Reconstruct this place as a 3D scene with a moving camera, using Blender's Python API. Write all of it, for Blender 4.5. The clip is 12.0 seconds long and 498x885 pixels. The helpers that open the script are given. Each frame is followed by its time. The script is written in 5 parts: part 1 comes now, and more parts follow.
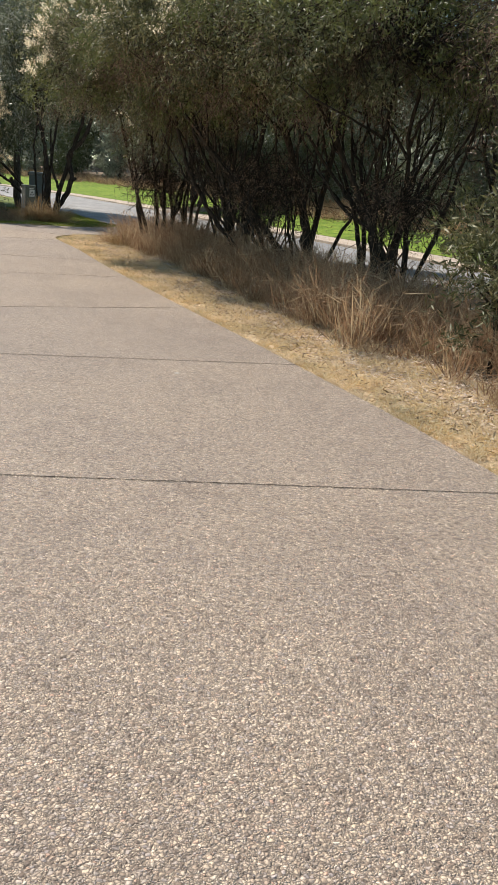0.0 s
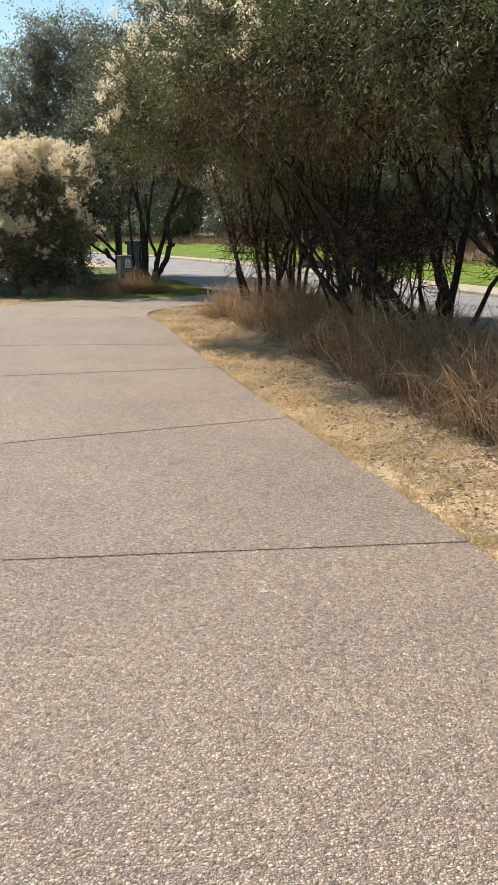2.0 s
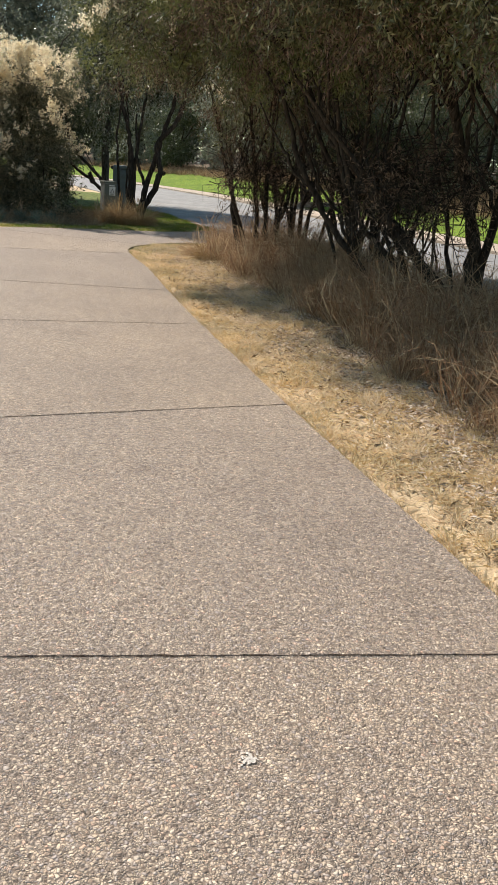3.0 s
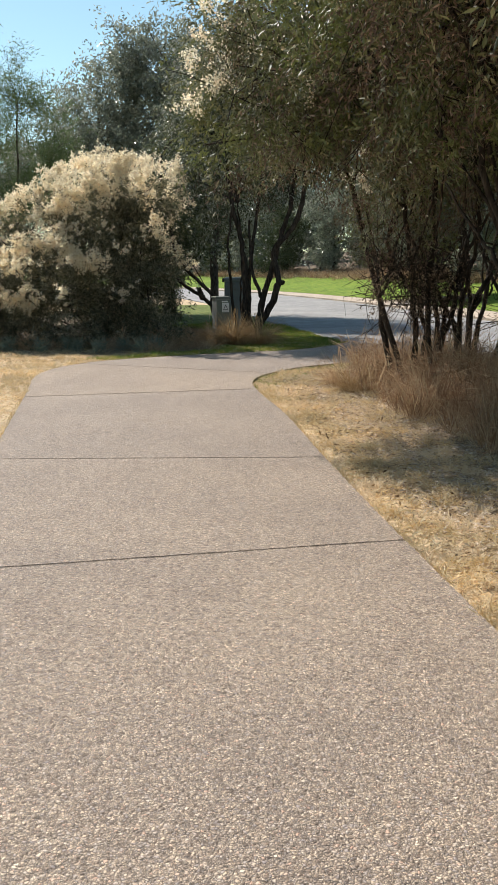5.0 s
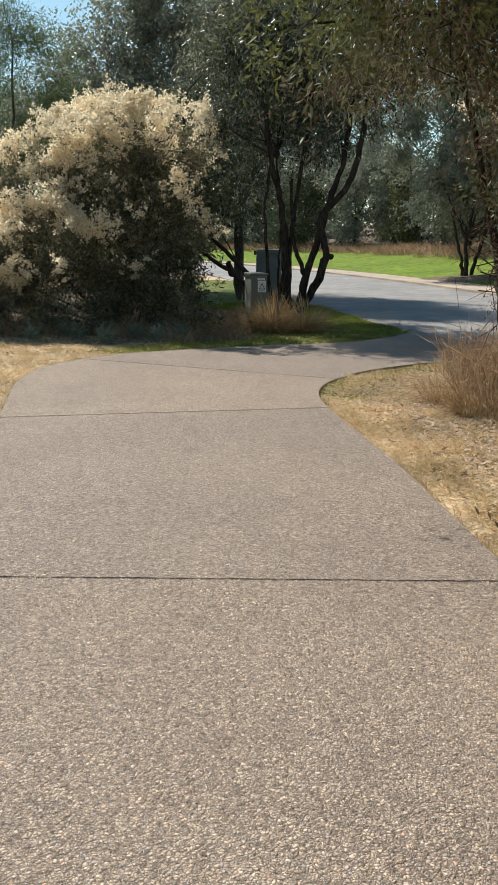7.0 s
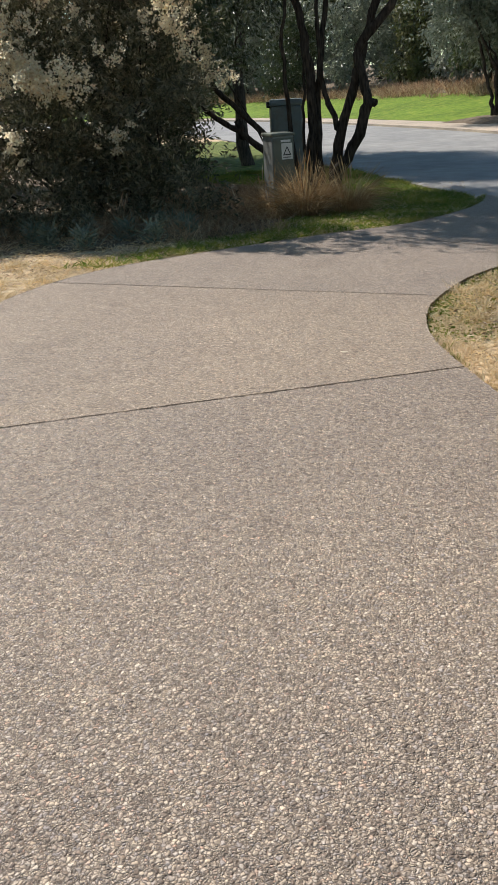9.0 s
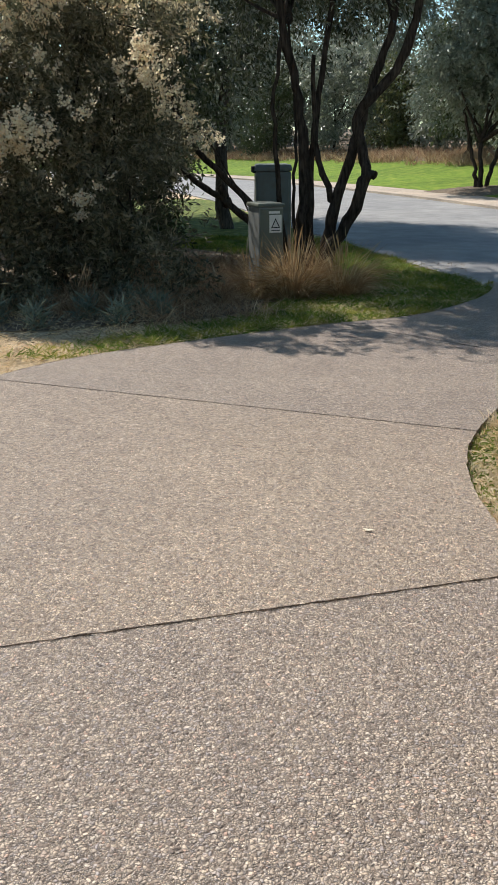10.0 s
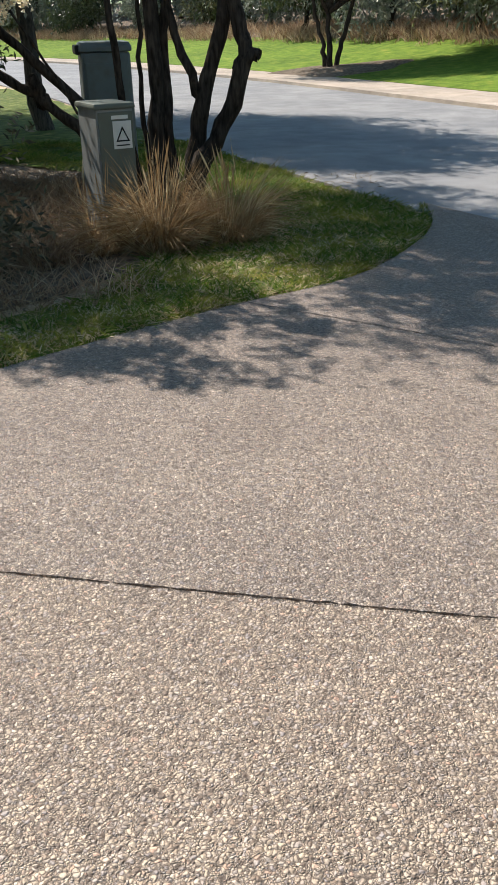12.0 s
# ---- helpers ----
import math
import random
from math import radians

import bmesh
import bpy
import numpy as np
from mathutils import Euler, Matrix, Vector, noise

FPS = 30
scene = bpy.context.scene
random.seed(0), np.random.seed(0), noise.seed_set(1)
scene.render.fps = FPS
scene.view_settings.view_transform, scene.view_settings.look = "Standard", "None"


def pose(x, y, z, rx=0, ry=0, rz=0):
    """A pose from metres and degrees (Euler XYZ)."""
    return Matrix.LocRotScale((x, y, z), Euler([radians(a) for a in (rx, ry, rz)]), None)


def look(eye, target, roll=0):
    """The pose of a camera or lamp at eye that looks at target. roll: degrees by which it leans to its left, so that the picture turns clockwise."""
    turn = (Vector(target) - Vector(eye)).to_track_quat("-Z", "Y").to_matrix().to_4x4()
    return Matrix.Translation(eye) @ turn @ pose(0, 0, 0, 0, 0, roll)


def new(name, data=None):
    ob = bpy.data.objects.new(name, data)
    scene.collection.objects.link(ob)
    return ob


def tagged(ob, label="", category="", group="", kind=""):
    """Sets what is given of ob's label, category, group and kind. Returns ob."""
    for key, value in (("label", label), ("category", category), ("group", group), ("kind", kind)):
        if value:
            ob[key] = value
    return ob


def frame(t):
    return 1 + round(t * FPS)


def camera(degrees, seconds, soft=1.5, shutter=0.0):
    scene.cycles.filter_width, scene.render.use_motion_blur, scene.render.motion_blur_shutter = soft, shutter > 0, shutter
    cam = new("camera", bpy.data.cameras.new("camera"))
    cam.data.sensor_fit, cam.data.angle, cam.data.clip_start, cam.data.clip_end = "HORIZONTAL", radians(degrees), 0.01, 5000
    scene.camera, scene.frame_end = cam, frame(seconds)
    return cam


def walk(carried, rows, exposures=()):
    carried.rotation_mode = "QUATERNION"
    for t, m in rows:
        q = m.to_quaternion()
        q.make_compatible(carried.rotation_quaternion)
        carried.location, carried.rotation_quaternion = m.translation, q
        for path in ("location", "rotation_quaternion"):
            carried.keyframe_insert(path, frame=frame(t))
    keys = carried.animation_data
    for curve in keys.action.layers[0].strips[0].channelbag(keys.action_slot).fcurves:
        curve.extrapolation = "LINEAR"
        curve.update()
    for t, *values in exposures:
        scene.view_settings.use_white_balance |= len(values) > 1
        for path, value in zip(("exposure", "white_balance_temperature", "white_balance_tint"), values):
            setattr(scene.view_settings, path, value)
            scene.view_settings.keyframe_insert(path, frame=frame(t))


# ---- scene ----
cam = camera(32.6, 12.0)
PATH = [
    (0, (0.006, -0.024, 1.399), (0.052, 1.893, 0.831), 5.4),
    (0.5, (0.008, 0.728, 1.428), (0.089, 2.654, 0.894), 5.9),
    (1, (0.005, 1.496, 1.447), (-0.234, 3.41, 0.918), 2.0),
    (1.5, (-0.06, 2.226, 1.486), (-0.321, 4.145, 0.99), 1.1),
    (2, (-0.061, 2.986, 1.499), (-0.313, 4.913, 1.025), 0.4),
    (2.5, (-0.211, 3.76, 1.465), (-0.428, 5.672, 0.919), 5.4),
    (3, (-0.317, 4.536, 1.458), (-0.511, 6.432, 0.851), 4.7),
    (3.2, (-0.451, 4.832, 1.453), (-0.709, 6.719, 0.844), 5.0),
    (4.8, (-1.374, 7.52, 1.531), (-1.845, 9.421, 1.125), -0.1),
    (5, (-1.462, 7.891, 1.547), (-1.929, 9.793, 1.144), -0.2),
    (5.5, (-1.825, 8.682, 1.59), (-2.284, 10.602, 1.266), 0.7),
    (6, (-2.125, 9.466, 1.592), (-2.601, 11.4, 1.414), 0.5),
    (6.5, (-2.569, 10.187, 1.535), (-3.147, 12.087, 1.304), 1.0),
    (7, (-2.832, 10.977, 1.477), (-3.305, 12.865, 1.016), 0.7),
    (7.2, (-2.955, 11.263, 1.523), (-3.453, 13.124, 0.988), 0.3),
    (8.8, (-3.979, 13.754, 1.464), (-4.549, 15.516, 0.71), -2.6),
    (9, (-4.045, 14.031, 1.441), (-4.509, 15.822, 0.682), -3.6),
    (9.5, (-4.23, 14.763, 1.504), (-4.702, 16.566, 0.777), -2.9),
    (10, (-4.498, 15.513, 1.535), (-4.885, 17.363, 0.881), -0.4),
    (10.5, (-4.676, 16.298, 1.548), (-4.975, 18.153, 0.864), -1.2),
    (11, (-4.947, 17.043, 1.49), (-5.19, 18.856, 0.681), -0.8),
    (11.5, (-5.0, 17.778, 1.457), (-5.065, 19.575, 0.581), -3.1),
    (12, (-5.217, 18.51, 1.458), (-5.242, 20.303, 0.574), -1.2),
]
EXPOSURE = [(0.0, 0.30, 6650, 13), (3.0, 0.30, 6750, 13), (5.5, 0.31, 6500, 12), (6.5, 0.23, 6500, 10), (7.0, 0.12, 6550, 11), (9.0, 0.12, 6400, 12), (10.0, 0.22, 6300, 12), (11.0, 0.34, 6280, 13), (12.0, 0.40, 6280, 13)]
walk(cam, [(t, look(eye, target, roll)) for t, eye, target, roll in PATH], EXPOSURE)

# ---- world, sun, exposure ----
SUN_AZ, SUN_EL = (-0.72, 0.69), 49.0
world = bpy.data.worlds.new("sky")
scene.world = world
world.use_nodes = True
wn = world.node_tree.nodes
sky = wn.new("ShaderNodeTexSky")
sky.sky_type, sky.sun_disc = "NISHITA", False
sky.sun_elevation = radians(SUN_EL)
sky.sun_rotation = math.atan2(SUN_AZ[0], SUN_AZ[1])
sky.air_density, sky.dust_density, sky.ozone_density = 1.05, 0.3, 0.0
wn["Background"].inputs["Strength"].default_value = 0.108
haze = wn.new("ShaderNodeMix")
haze.data_type, haze.blend_type = "RGBA", "MULTIPLY"
haze.inputs[0].default_value, haze.inputs[7].default_value = 1.0, (0.88, 1.06, 1.02, 1)
world.node_tree.links.new(sky.outputs[0], haze.inputs[6])
world.node_tree.links.new(haze.outputs[2], wn["Background"].inputs["Color"])
sun = new("sun", bpy.data.lights.new("sun", "SUN"))
sun.data.energy, sun.data.angle, sun.data.color = 5.0, radians(0.55), (1.0, 0.95, 0.86)
h = math.hypot(*SUN_AZ)
sd = Vector((SUN_AZ[0] / h * math.cos(radians(SUN_EL)), SUN_AZ[1] / h * math.cos(radians(SUN_EL)), math.sin(radians(SUN_EL))))
sun.matrix_world = look(sd * 60, (0, 0, 0))


# ---- materials ----
def material(name, rough=0.8, spec=0.3):
    m = bpy.data.materials.new(name)
    m.use_nodes = True
    p = m.node_tree.nodes["Principled BSDF"]
    p.inputs["Roughness"].default_value = rough
    p.inputs["Specular IOR Level"].default_value = spec
    return m, m.node_tree.nodes, m.node_tree.links, p


def ramp(nodes, stops):
    r = nodes.new("ShaderNodeValToRGB")
    e = r.color_ramp.elements
    while len(e) < len(stops):
        e.new(0.5)
    for k, (pos, col) in zip(e, stops):
        k.position, k.color = pos, (*col, 1)
    return r


def tex(nodes, links, kind, scale, coord="Object", **kw):
    c = nodes.new("ShaderNodeTexCoord")
    t = nodes.new(kind)
    t.inputs["Scale"].default_value = scale
    if "detail" in kw:
        t.inputs["Detail"].default_value = kw["detail"]
    if "feature" in kw:
        t.feature = kw["feature"]
    links.new(c.outputs[coord], t.inputs["Vector"])
    return t


def mix(nodes, links, a, b, fac, mode="MIX"):
    n = nodes.new("ShaderNodeMix")
    n.data_type, n.blend_type = "RGBA", mode
    for sock, v in ((n.inputs[6], a), (n.inputs[7], b), (n.inputs[0], fac)):
        if isinstance(v, (tuple, float, int)):
            sock.default_value = (*v, 1) if isinstance(v, tuple) else v
        else:
            links.new(v, sock)
    return n.outputs[2]


def bump(nodes, links, height, p, strength, dist):
    b = nodes.new("ShaderNodeBump")
    b.inputs["Strength"].default_value, b.inputs["Distance"].default_value = strength, dist
    links.new(height, b.inputs["Height"])
    links.new(b.outputs[0], p.inputs["Normal"])


def aggregate_mat():
    """Exposed-aggregate concrete: washed pebbles of many tints and two sizes in a cement matrix."""
    m, n, l, p = material("exposed_aggregate", 0.7, 0.4)
    warp = tex(n, l, "ShaderNodeTexNoise", 60, detail=2)
    c = n.new("ShaderNodeTexCoord")
    add = n.new("ShaderNodeMixRGB")
    add.blend_type = "ADD"
    add.inputs[0].default_value = 0.016
    l.new(c.outputs["Object"], add.inputs[1])
    l.new(warp.outputs["Color"], add.inputs[2])

    def stones(scale):
        cell, edge = n.new("ShaderNodeTexVoronoi"), n.new("ShaderNodeTexVoronoi")
        edge.feature = "DISTANCE_TO_EDGE"
        for v in (cell, edge):
            v.inputs["Scale"].default_value = scale
            l.new(add.outputs[0], v.inputs["Vector"])
        sep = n.new("ShaderNodeSeparateColor")
        l.new(cell.outputs["Color"], sep.inputs[0])
        return cell, edge, sep

    def blend(a, b, fac):
        k = n.new("ShaderNodeMix")
        k.data_type = "FLOAT"
        l.new(fac, k.inputs[0])
        l.new(a, k.inputs[2])
        l.new(b, k.inputs[3])
        return k.outputs[0]

    big_c, big_e, big_s = stones(98)
    sml_c, sml_e, sml_s = stones(165)
    # half of the large cells hold one large pebble, the others several small ones
    which = n.new("ShaderNodeMath")
    which.operation = "GREATER_THAN"
    which.inputs[1].default_value = 0.5
    l.new(big_s.outputs[2], which.inputs[0])
    tone = blend(big_s.outputs[0], sml_s.outputs[0], which.outputs[0])
    lift = blend(big_s.outputs[1], sml_s.outputs[1], which.outputs[0])
    rim = blend(big_e.outputs["Distance"], sml_e.outputs["Distance"], which.outputs[0])
    ball = blend(big_c.outputs["Distance"], sml_c.outputs["Distance"], which.outputs[0])
    tint = ramp(n, [(0.0, (0.19, 0.145, 0.118)), (0.13, (0.35, 0.27, 0.21)), (0.3, (0.57, 0.46, 0.355)), (0.45, (0.415, 0.34, 0.28)),
                    (0.6, (0.62, 0.505, 0.385)), (0.76, (0.38, 0.33, 0.315)), (0.92, (0.67, 0.565, 0.455)), (1.0, (0.56, 0.37, 0.28))])
    l.new(tone, tint.inputs[0])
    gap = ramp(n, [(0.02, (0, 0, 0)), (0.17, (1, 1, 1))])
    l.new(rim, gap.inputs[0])
    col = mix(n, l, (0.19, 0.15, 0.12), tint.outputs[0], gap.outputs[0])
    # drifts of paler and darker stones
    for scale, lo, hi in ((44, 0.77, 1.21), (11, 0.92, 1.07), (0.7, 0.92, 1.06)):
        d = tex(n, l, "ShaderNodeTexNoise", scale, detail=3)
        r = ramp(n, [(0.33, (lo, lo * 0.995, lo * 0.995)), (0.67, (hi, hi * 0.99, hi * 0.965))])
        l.new(d.outputs["Fac"], r.inputs[0])
        col = mix(n, l, col, r.outputs[0], 1.0, "MULTIPLY")
    grit = tex(n, l, "ShaderNodeTexNoise", 260, detail=3)
    gt = ramp(n, [(0.3, (0.8, 0.8, 0.8)), (0.7, (1.16, 1.16, 1.16))])
    l.new(grit.outputs["Fac"], gt.inputs[0])
    col = mix(n, l, col, gt.outputs[0], 1.0, "MULTIPLY")
    stain = tex(n, l, "ShaderNodeTexNoise", 2.2, detail=8)
    sr = ramp(n, [(0.32, (0.88, 0.87, 0.87)), (0.45, (1, 1, 1))])
    l.new(stain.outputs["Fac"], sr.inputs[0])
    col = mix(n, l, col, sr.outputs[0], 0.7, "MULTIPLY")
    oi = n.new("ShaderNodeObjectInfo")
    orr = ramp(n, [(0.0, (0.93, 0.93, 0.95)), (1.0, (1.06, 1.03, 0.99))])
    l.new(oi.outputs["Random"], orr.inputs[0])
    col = mix(n, l, col, orr.outputs[0], 1.0, "MULTIPLY")
    l.new(col, p.inputs["Base Color"])
    dome = n.new("ShaderNodeMapRange")
    dome.interpolation_type = "SMOOTHSTEP"
    dome.inputs["From Min"].default_value, dome.inputs["From Max"].default_value = 0.95, 0.0
    l.new(ball, dome.inputs["Value"])
    hgt = n.new("ShaderNodeMath")
    hgt.operation = "MULTIPLY_ADD"
    hgt.inputs[1].default_value = 0.7
    l.new(lift, hgt.inputs[0])
    l.new(dome.outputs[0], hgt.inputs[2])
    bump(n, l, hgt.outputs[0], p, 0.9, 0.0056)
    return m


def noisy_mat(name, stops, scale=8, rough=0.9, spec=0.2, fine=60, bump_d=0.01, bump_s=0.6, big=0.6):
    m, n, l, p = material(name, rough, spec)
    a = tex(n, l, "ShaderNodeTexNoise", scale, detail=8)
    r = ramp(n, stops)
    l.new(a.outputs["Fac"], r.inputs[0])
    f = tex(n, l, "ShaderNodeTexNoise", fine, detail=6)
    fr = ramp(n, [(0.3, (0.7, 0.7, 0.7)), (0.7, (1.2, 1.2, 1.2))])
    l.new(f.outputs["Fac"], fr.inputs[0])
    col = mix(n, l, r.outputs[0], fr.outputs[0], 1.0, "MULTIPLY")
    g = tex(n, l, "ShaderNodeTexNoise", big, detail=4)
    gr = ramp(n, [(0.3, (0.8, 0.8, 0.8)), (0.7, (1.12, 1.1, 1.06))])
    l.new(g.outputs["Fac"], gr.inputs[0])
    col = mix(n, l, col, gr.outputs[0], 1.0, "MULTIPLY")
    l.new(col, p.inputs["Base Color"])
    bump(n, l, f.outputs["Fac"], p, bump_s, bump_d)
    return m


def leaf_mat(name, cols, translucent=0.35, rough=0.45, spec=0.4, patch=None, patch_scale=0.8):
    """Leaves, blades and petals: each one its own tint, thin enough to let light through."""
    m, n, l, p = material(name, rough, spec)
    g = n.new("ShaderNodeNewGeometry")
    k = len(cols)
    r = ramp(n, [(i / max(1, k - 1), c) for i, c in enumerate(cols)])
    l.new(g.outputs["Random Per Island"], r.inputs[0])
    a = tex(n, l, "ShaderNodeTexNoise", 1.3, detail=3)
    ar = ramp(n, [(0.3, (0.72, 0.74, 0.72)), (0.7, (1.2, 1.18, 1.12))])
    l.new(a.outputs["Fac"], ar.inputs[0])
    col = r.outputs[0]
    if patch:
        pn = tex(n, l, "ShaderNodeTexNoise", patch_scale, detail=3)
        pr = ramp(n, [(0.47, (0, 0, 0)), (0.62, (0.8, 0.8, 0.8))])
        l.new(pn.outputs["Fac"], pr.inputs[0])
        col = mix(n, l, col, patch, pr.outputs[0])
    col = mix(n, l, col, ar.outputs[0], 1.0, "MULTIPLY")
    l.new(col, p.inputs["Base Color"])
    t = n.new("ShaderNodeBsdfTranslucent")
    l.new(col, t.inputs["Color"])
    ms = n.new("ShaderNodeMixShader")
    ms.inputs[0].default_value = translucent
    l.new(p.outputs[0], ms.inputs[1])
    l.new(t.outputs[0], ms.inputs[2])
    l.new(ms.outputs[0], n["Material Output"].inputs["Surface"])
    return m


def bark_mat(name, dark, light):
    m, n, l, p = material(name, 0.95, 0.1)
    c = n.new("ShaderNodeTexCoord")
    mp = n.new("ShaderNodeMapping")
    mp.inputs["Scale"].default_value = (34, 34, 7)
    l.new(c.outputs["Object"], mp.inputs["Vector"])
    t = n.new("ShaderNodeTexNoise")
    t.inputs["Scale"].default_value, t.inputs["Detail"].default_value = 1.0, 8
    l.new(mp.outputs[0], t.inputs["Vector"])
    r = ramp(n, [(0.32, dark), (0.7, light)])
    l.new(t.outputs["Fac"], r.inputs[0])
    big = tex(n, l, "ShaderNodeTexNoise", 3, detail=3)
    br = ramp(n, [(0.35, (0.75, 0.75, 0.75)), (0.7, (1.15, 1.15, 1.15))])
    l.new(big.outputs["Fac"], br.inputs[0])
    l.new(mix(n, l, r.outputs[0], br.outputs[0], 1.0, "MULTIPLY"), p.inputs["Base Color"])
    bump(n, l, t.outputs["Fac"], p, 0.9, 0.015)
    return m


def paint_mat(name, col, rough=0.5, dirt=(0.12, 0.10, 0.07), amount=0.45):
    m, n, l, p = material(name, rough, 0.4)
    a = tex(n, l, "ShaderNodeTexNoise", 9, detail=8)
    r = ramp(n, [(0.45, (0, 0, 0)), (0.75, (amount, amount, amount))])
    l.new(a.outputs["Fac"], r.inputs[0])
    l.new(mix(n, l, col, dirt, r.outputs[0]), p.inputs["Base Color"])
    f = tex(n, l, "ShaderNodeTexNoise", 160, detail=2)
    bump(n, l, f.outputs["Fac"], p, 0.15, 0.002)
    return m


M_AGG = aggregate_mat()
M_EARTH = noisy_mat("dry_earth", [(0.3, (0.38, 0.27, 0.165)), (0.5, (0.57, 0.43, 0.27)), (0.68, (0.70, 0.56, 0.38))], 9, fine=70, bump_d=0.02)
M_LITTER = noisy_mat("leaf_litter_soil", [(0.3, (0.10, 0.07, 0.05)), (0.5, (0.20, 0.15, 0.105)), (0.72, (0.35, 0.28, 0.20))], 11, fine=80, bump_d=0.03)
M_GREENGROUND = noisy_mat("grass_ground", [(0.3, (0.07, 0.10, 0.02)), (0.55, (0.15, 0.19, 0.04)), (0.72, (0.34, 0.30, 0.10))], 6, fine=90, bump_d=0.02)
M_LAWN = noisy_mat("lawn", [(0.3, (0.10, 0.17, 0.015)), (0.55, (0.17, 0.26, 0.025)), (0.75, (0.30, 0.32, 0.05))], 3, fine=25, bump_d=0.05, big=0.25)
M_ASPHALT = noisy_mat("weathered_asphalt", [(0.3, (0.27, 0.262, 0.256)), (0.6, (0.345, 0.336, 0.328)), (0.75, (0.385, 0.372, 0.36))], 2.5, rough=0.8, fine=140, bump_d=0.006)
M_KERB = noisy_mat("pale_concrete", [(0.3, (0.44, 0.36, 0.28)), (0.6, (0.56, 0.46, 0.37)), (0.75, (0.62, 0.53, 0.44))], 3, fine=90, bump_d=0.006)
M_BARK = bark_mat("dark_bark", (0.020, 0.016, 0.013), (0.085, 0.068, 0.054))
M_BARKG = bark_mat("grey_bark", (0.045, 0.038, 0.032), (0.16, 0.135, 0.11))
M_TWIG = leaf_mat("dead_twigs", [(0.11, 0.075, 0.058), (0.185, 0.13, 0.10), (0.30, 0.225, 0.17)], 0.08, 0.9, 0.1)
M_WATTLE = leaf_mat("olive_leaves", [(0.055, 0.06, 0.03), (0.10, 0.105, 0.045), (0.165, 0.16, 0.075), (0.30, 0.28, 0.16)], 0.22, 0.5, 0.35, patch=(0.15, 0.18, 0.055))
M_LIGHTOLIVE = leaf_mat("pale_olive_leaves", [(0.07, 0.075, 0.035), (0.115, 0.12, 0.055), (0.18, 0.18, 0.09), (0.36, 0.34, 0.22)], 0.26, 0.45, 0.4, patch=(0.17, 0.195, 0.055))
M_GREYLEAF = leaf_mat("grey_green_leaves", [(0.15, 0.165, 0.125), (0.23, 0.25, 0.19), (0.38, 0.395, 0.32)], 0.48, 0.3, 0.6)
M_DARKLEAF = leaf_mat("dark_green_leaves", [(0.045, 0.06, 0.025), (0.07, 0.09, 0.038), (0.12, 0.135, 0.065)], 0.28, 0.4, 0.45)
# glossy dark leaves; the palest tint paints highlights onto random ones
M_FLECK = leaf_mat("glint_flecked_dark_leaves", [(0.05, 0.062, 0.032), (0.09, 0.105, 0.06), (0.15, 0.165, 0.105), (0.42, 0.44, 0.37)], 0.34, 0.27, 0.7)
M_BUSH = leaf_mat("bush_leaves", [(0.085, 0.088, 0.052), (0.17, 0.16, 0.10), (0.40, 0.36, 0.25)], 0.56, 0.38, 0.5)
M_SILVER = leaf_mat("silver_leaves", [(0.15, 0.18, 0.13), (0.22, 0.25, 0.19), (0.30, 0.33, 0.26)], 0.25, 0.5, 0.4)
M_FLOWER = leaf_mat("cream_flowers", [(0.74, 0.62, 0.44), (0.85, 0.77, 0.59), (0.90, 0.85, 0.71), (0.78, 0.61, 0.44)], 0.66, 0.8, 0.1)
M_FEATHER = leaf_mat("feathery_leaves", [(0.08, 0.125, 0.045), (0.125, 0.18, 0.07), (0.19, 0.235, 0.11)], 0.42)
M_BROWNGRASS = leaf_mat("brown_grass", [(0.23, 0.135, 0.085), (0.36, 0.23, 0.145), (0.49, 0.34, 0.22), (0.66, 0.53, 0.36)], 0.35, 0.8, 0.15)
M_STRAW = leaf_mat("straw_grass", [(0.66, 0.47, 0.24), (0.76, 0.58, 0.34), (0.84, 0.72, 0.50), (0.58, 0.42, 0.25)], 0.35, 0.8, 0.15, patch=(0.70, 0.58, 0.43), patch_scale=2.6)
M_GREENGRASS = leaf_mat("green_grass", [(0.06, 0.12, 0.012), (0.11, 0.19, 0.02), (0.18, 0.26, 0.035), (0.42, 0.38, 0.12)], 0.4, 0.6, 0.25, patch=(0.36, 0.34, 0.07), patch_scale=2.4)
M_TUSSOCK = leaf_mat("tussock_blades", [(0.20, 0.12, 0.06), (0.40, 0.26, 0.13), (0.54, 0.38, 0.21), (0.72, 0.60, 0.39)], 0.35, 0.7, 0.2, patch=(0.36, 0.23, 0.12), patch_scale=4)
M_PALECHIP = leaf_mat("bleached_litter", [(0.36, 0.28, 0.225), (0.60, 0.49, 0.41), (0.74, 0.64, 0.55), (0.28, 0.20, 0.15)], 0.05, 0.9, 0.1)
M_CHIP = leaf_mat("fallen_leaves", [(0.16, 0.10, 0.055), (0.30, 0.21, 0.12), (0.46, 0.37, 0.25), (0.22, 0.16, 0.11)], 0.05, 0.9, 0.1)
M_BOXGREEN = paint_mat("grey_green_paint", (0.13, 0.145, 0.115), 0.5)
# pillar paint again, paled to imitate sun on its side face
M_BOXSIDE = paint_mat("weathered_sunlit_grey_paint", (0.25, 0.255, 0.24), 0.55)
M_BIN = paint_mat("dark_grey_green_steel", (0.15, 0.18, 0.18), 0.5)
M_SIGN = paint_mat("white_plate", (0.74, 0.73, 0.68), 0.5, amount=0.2)
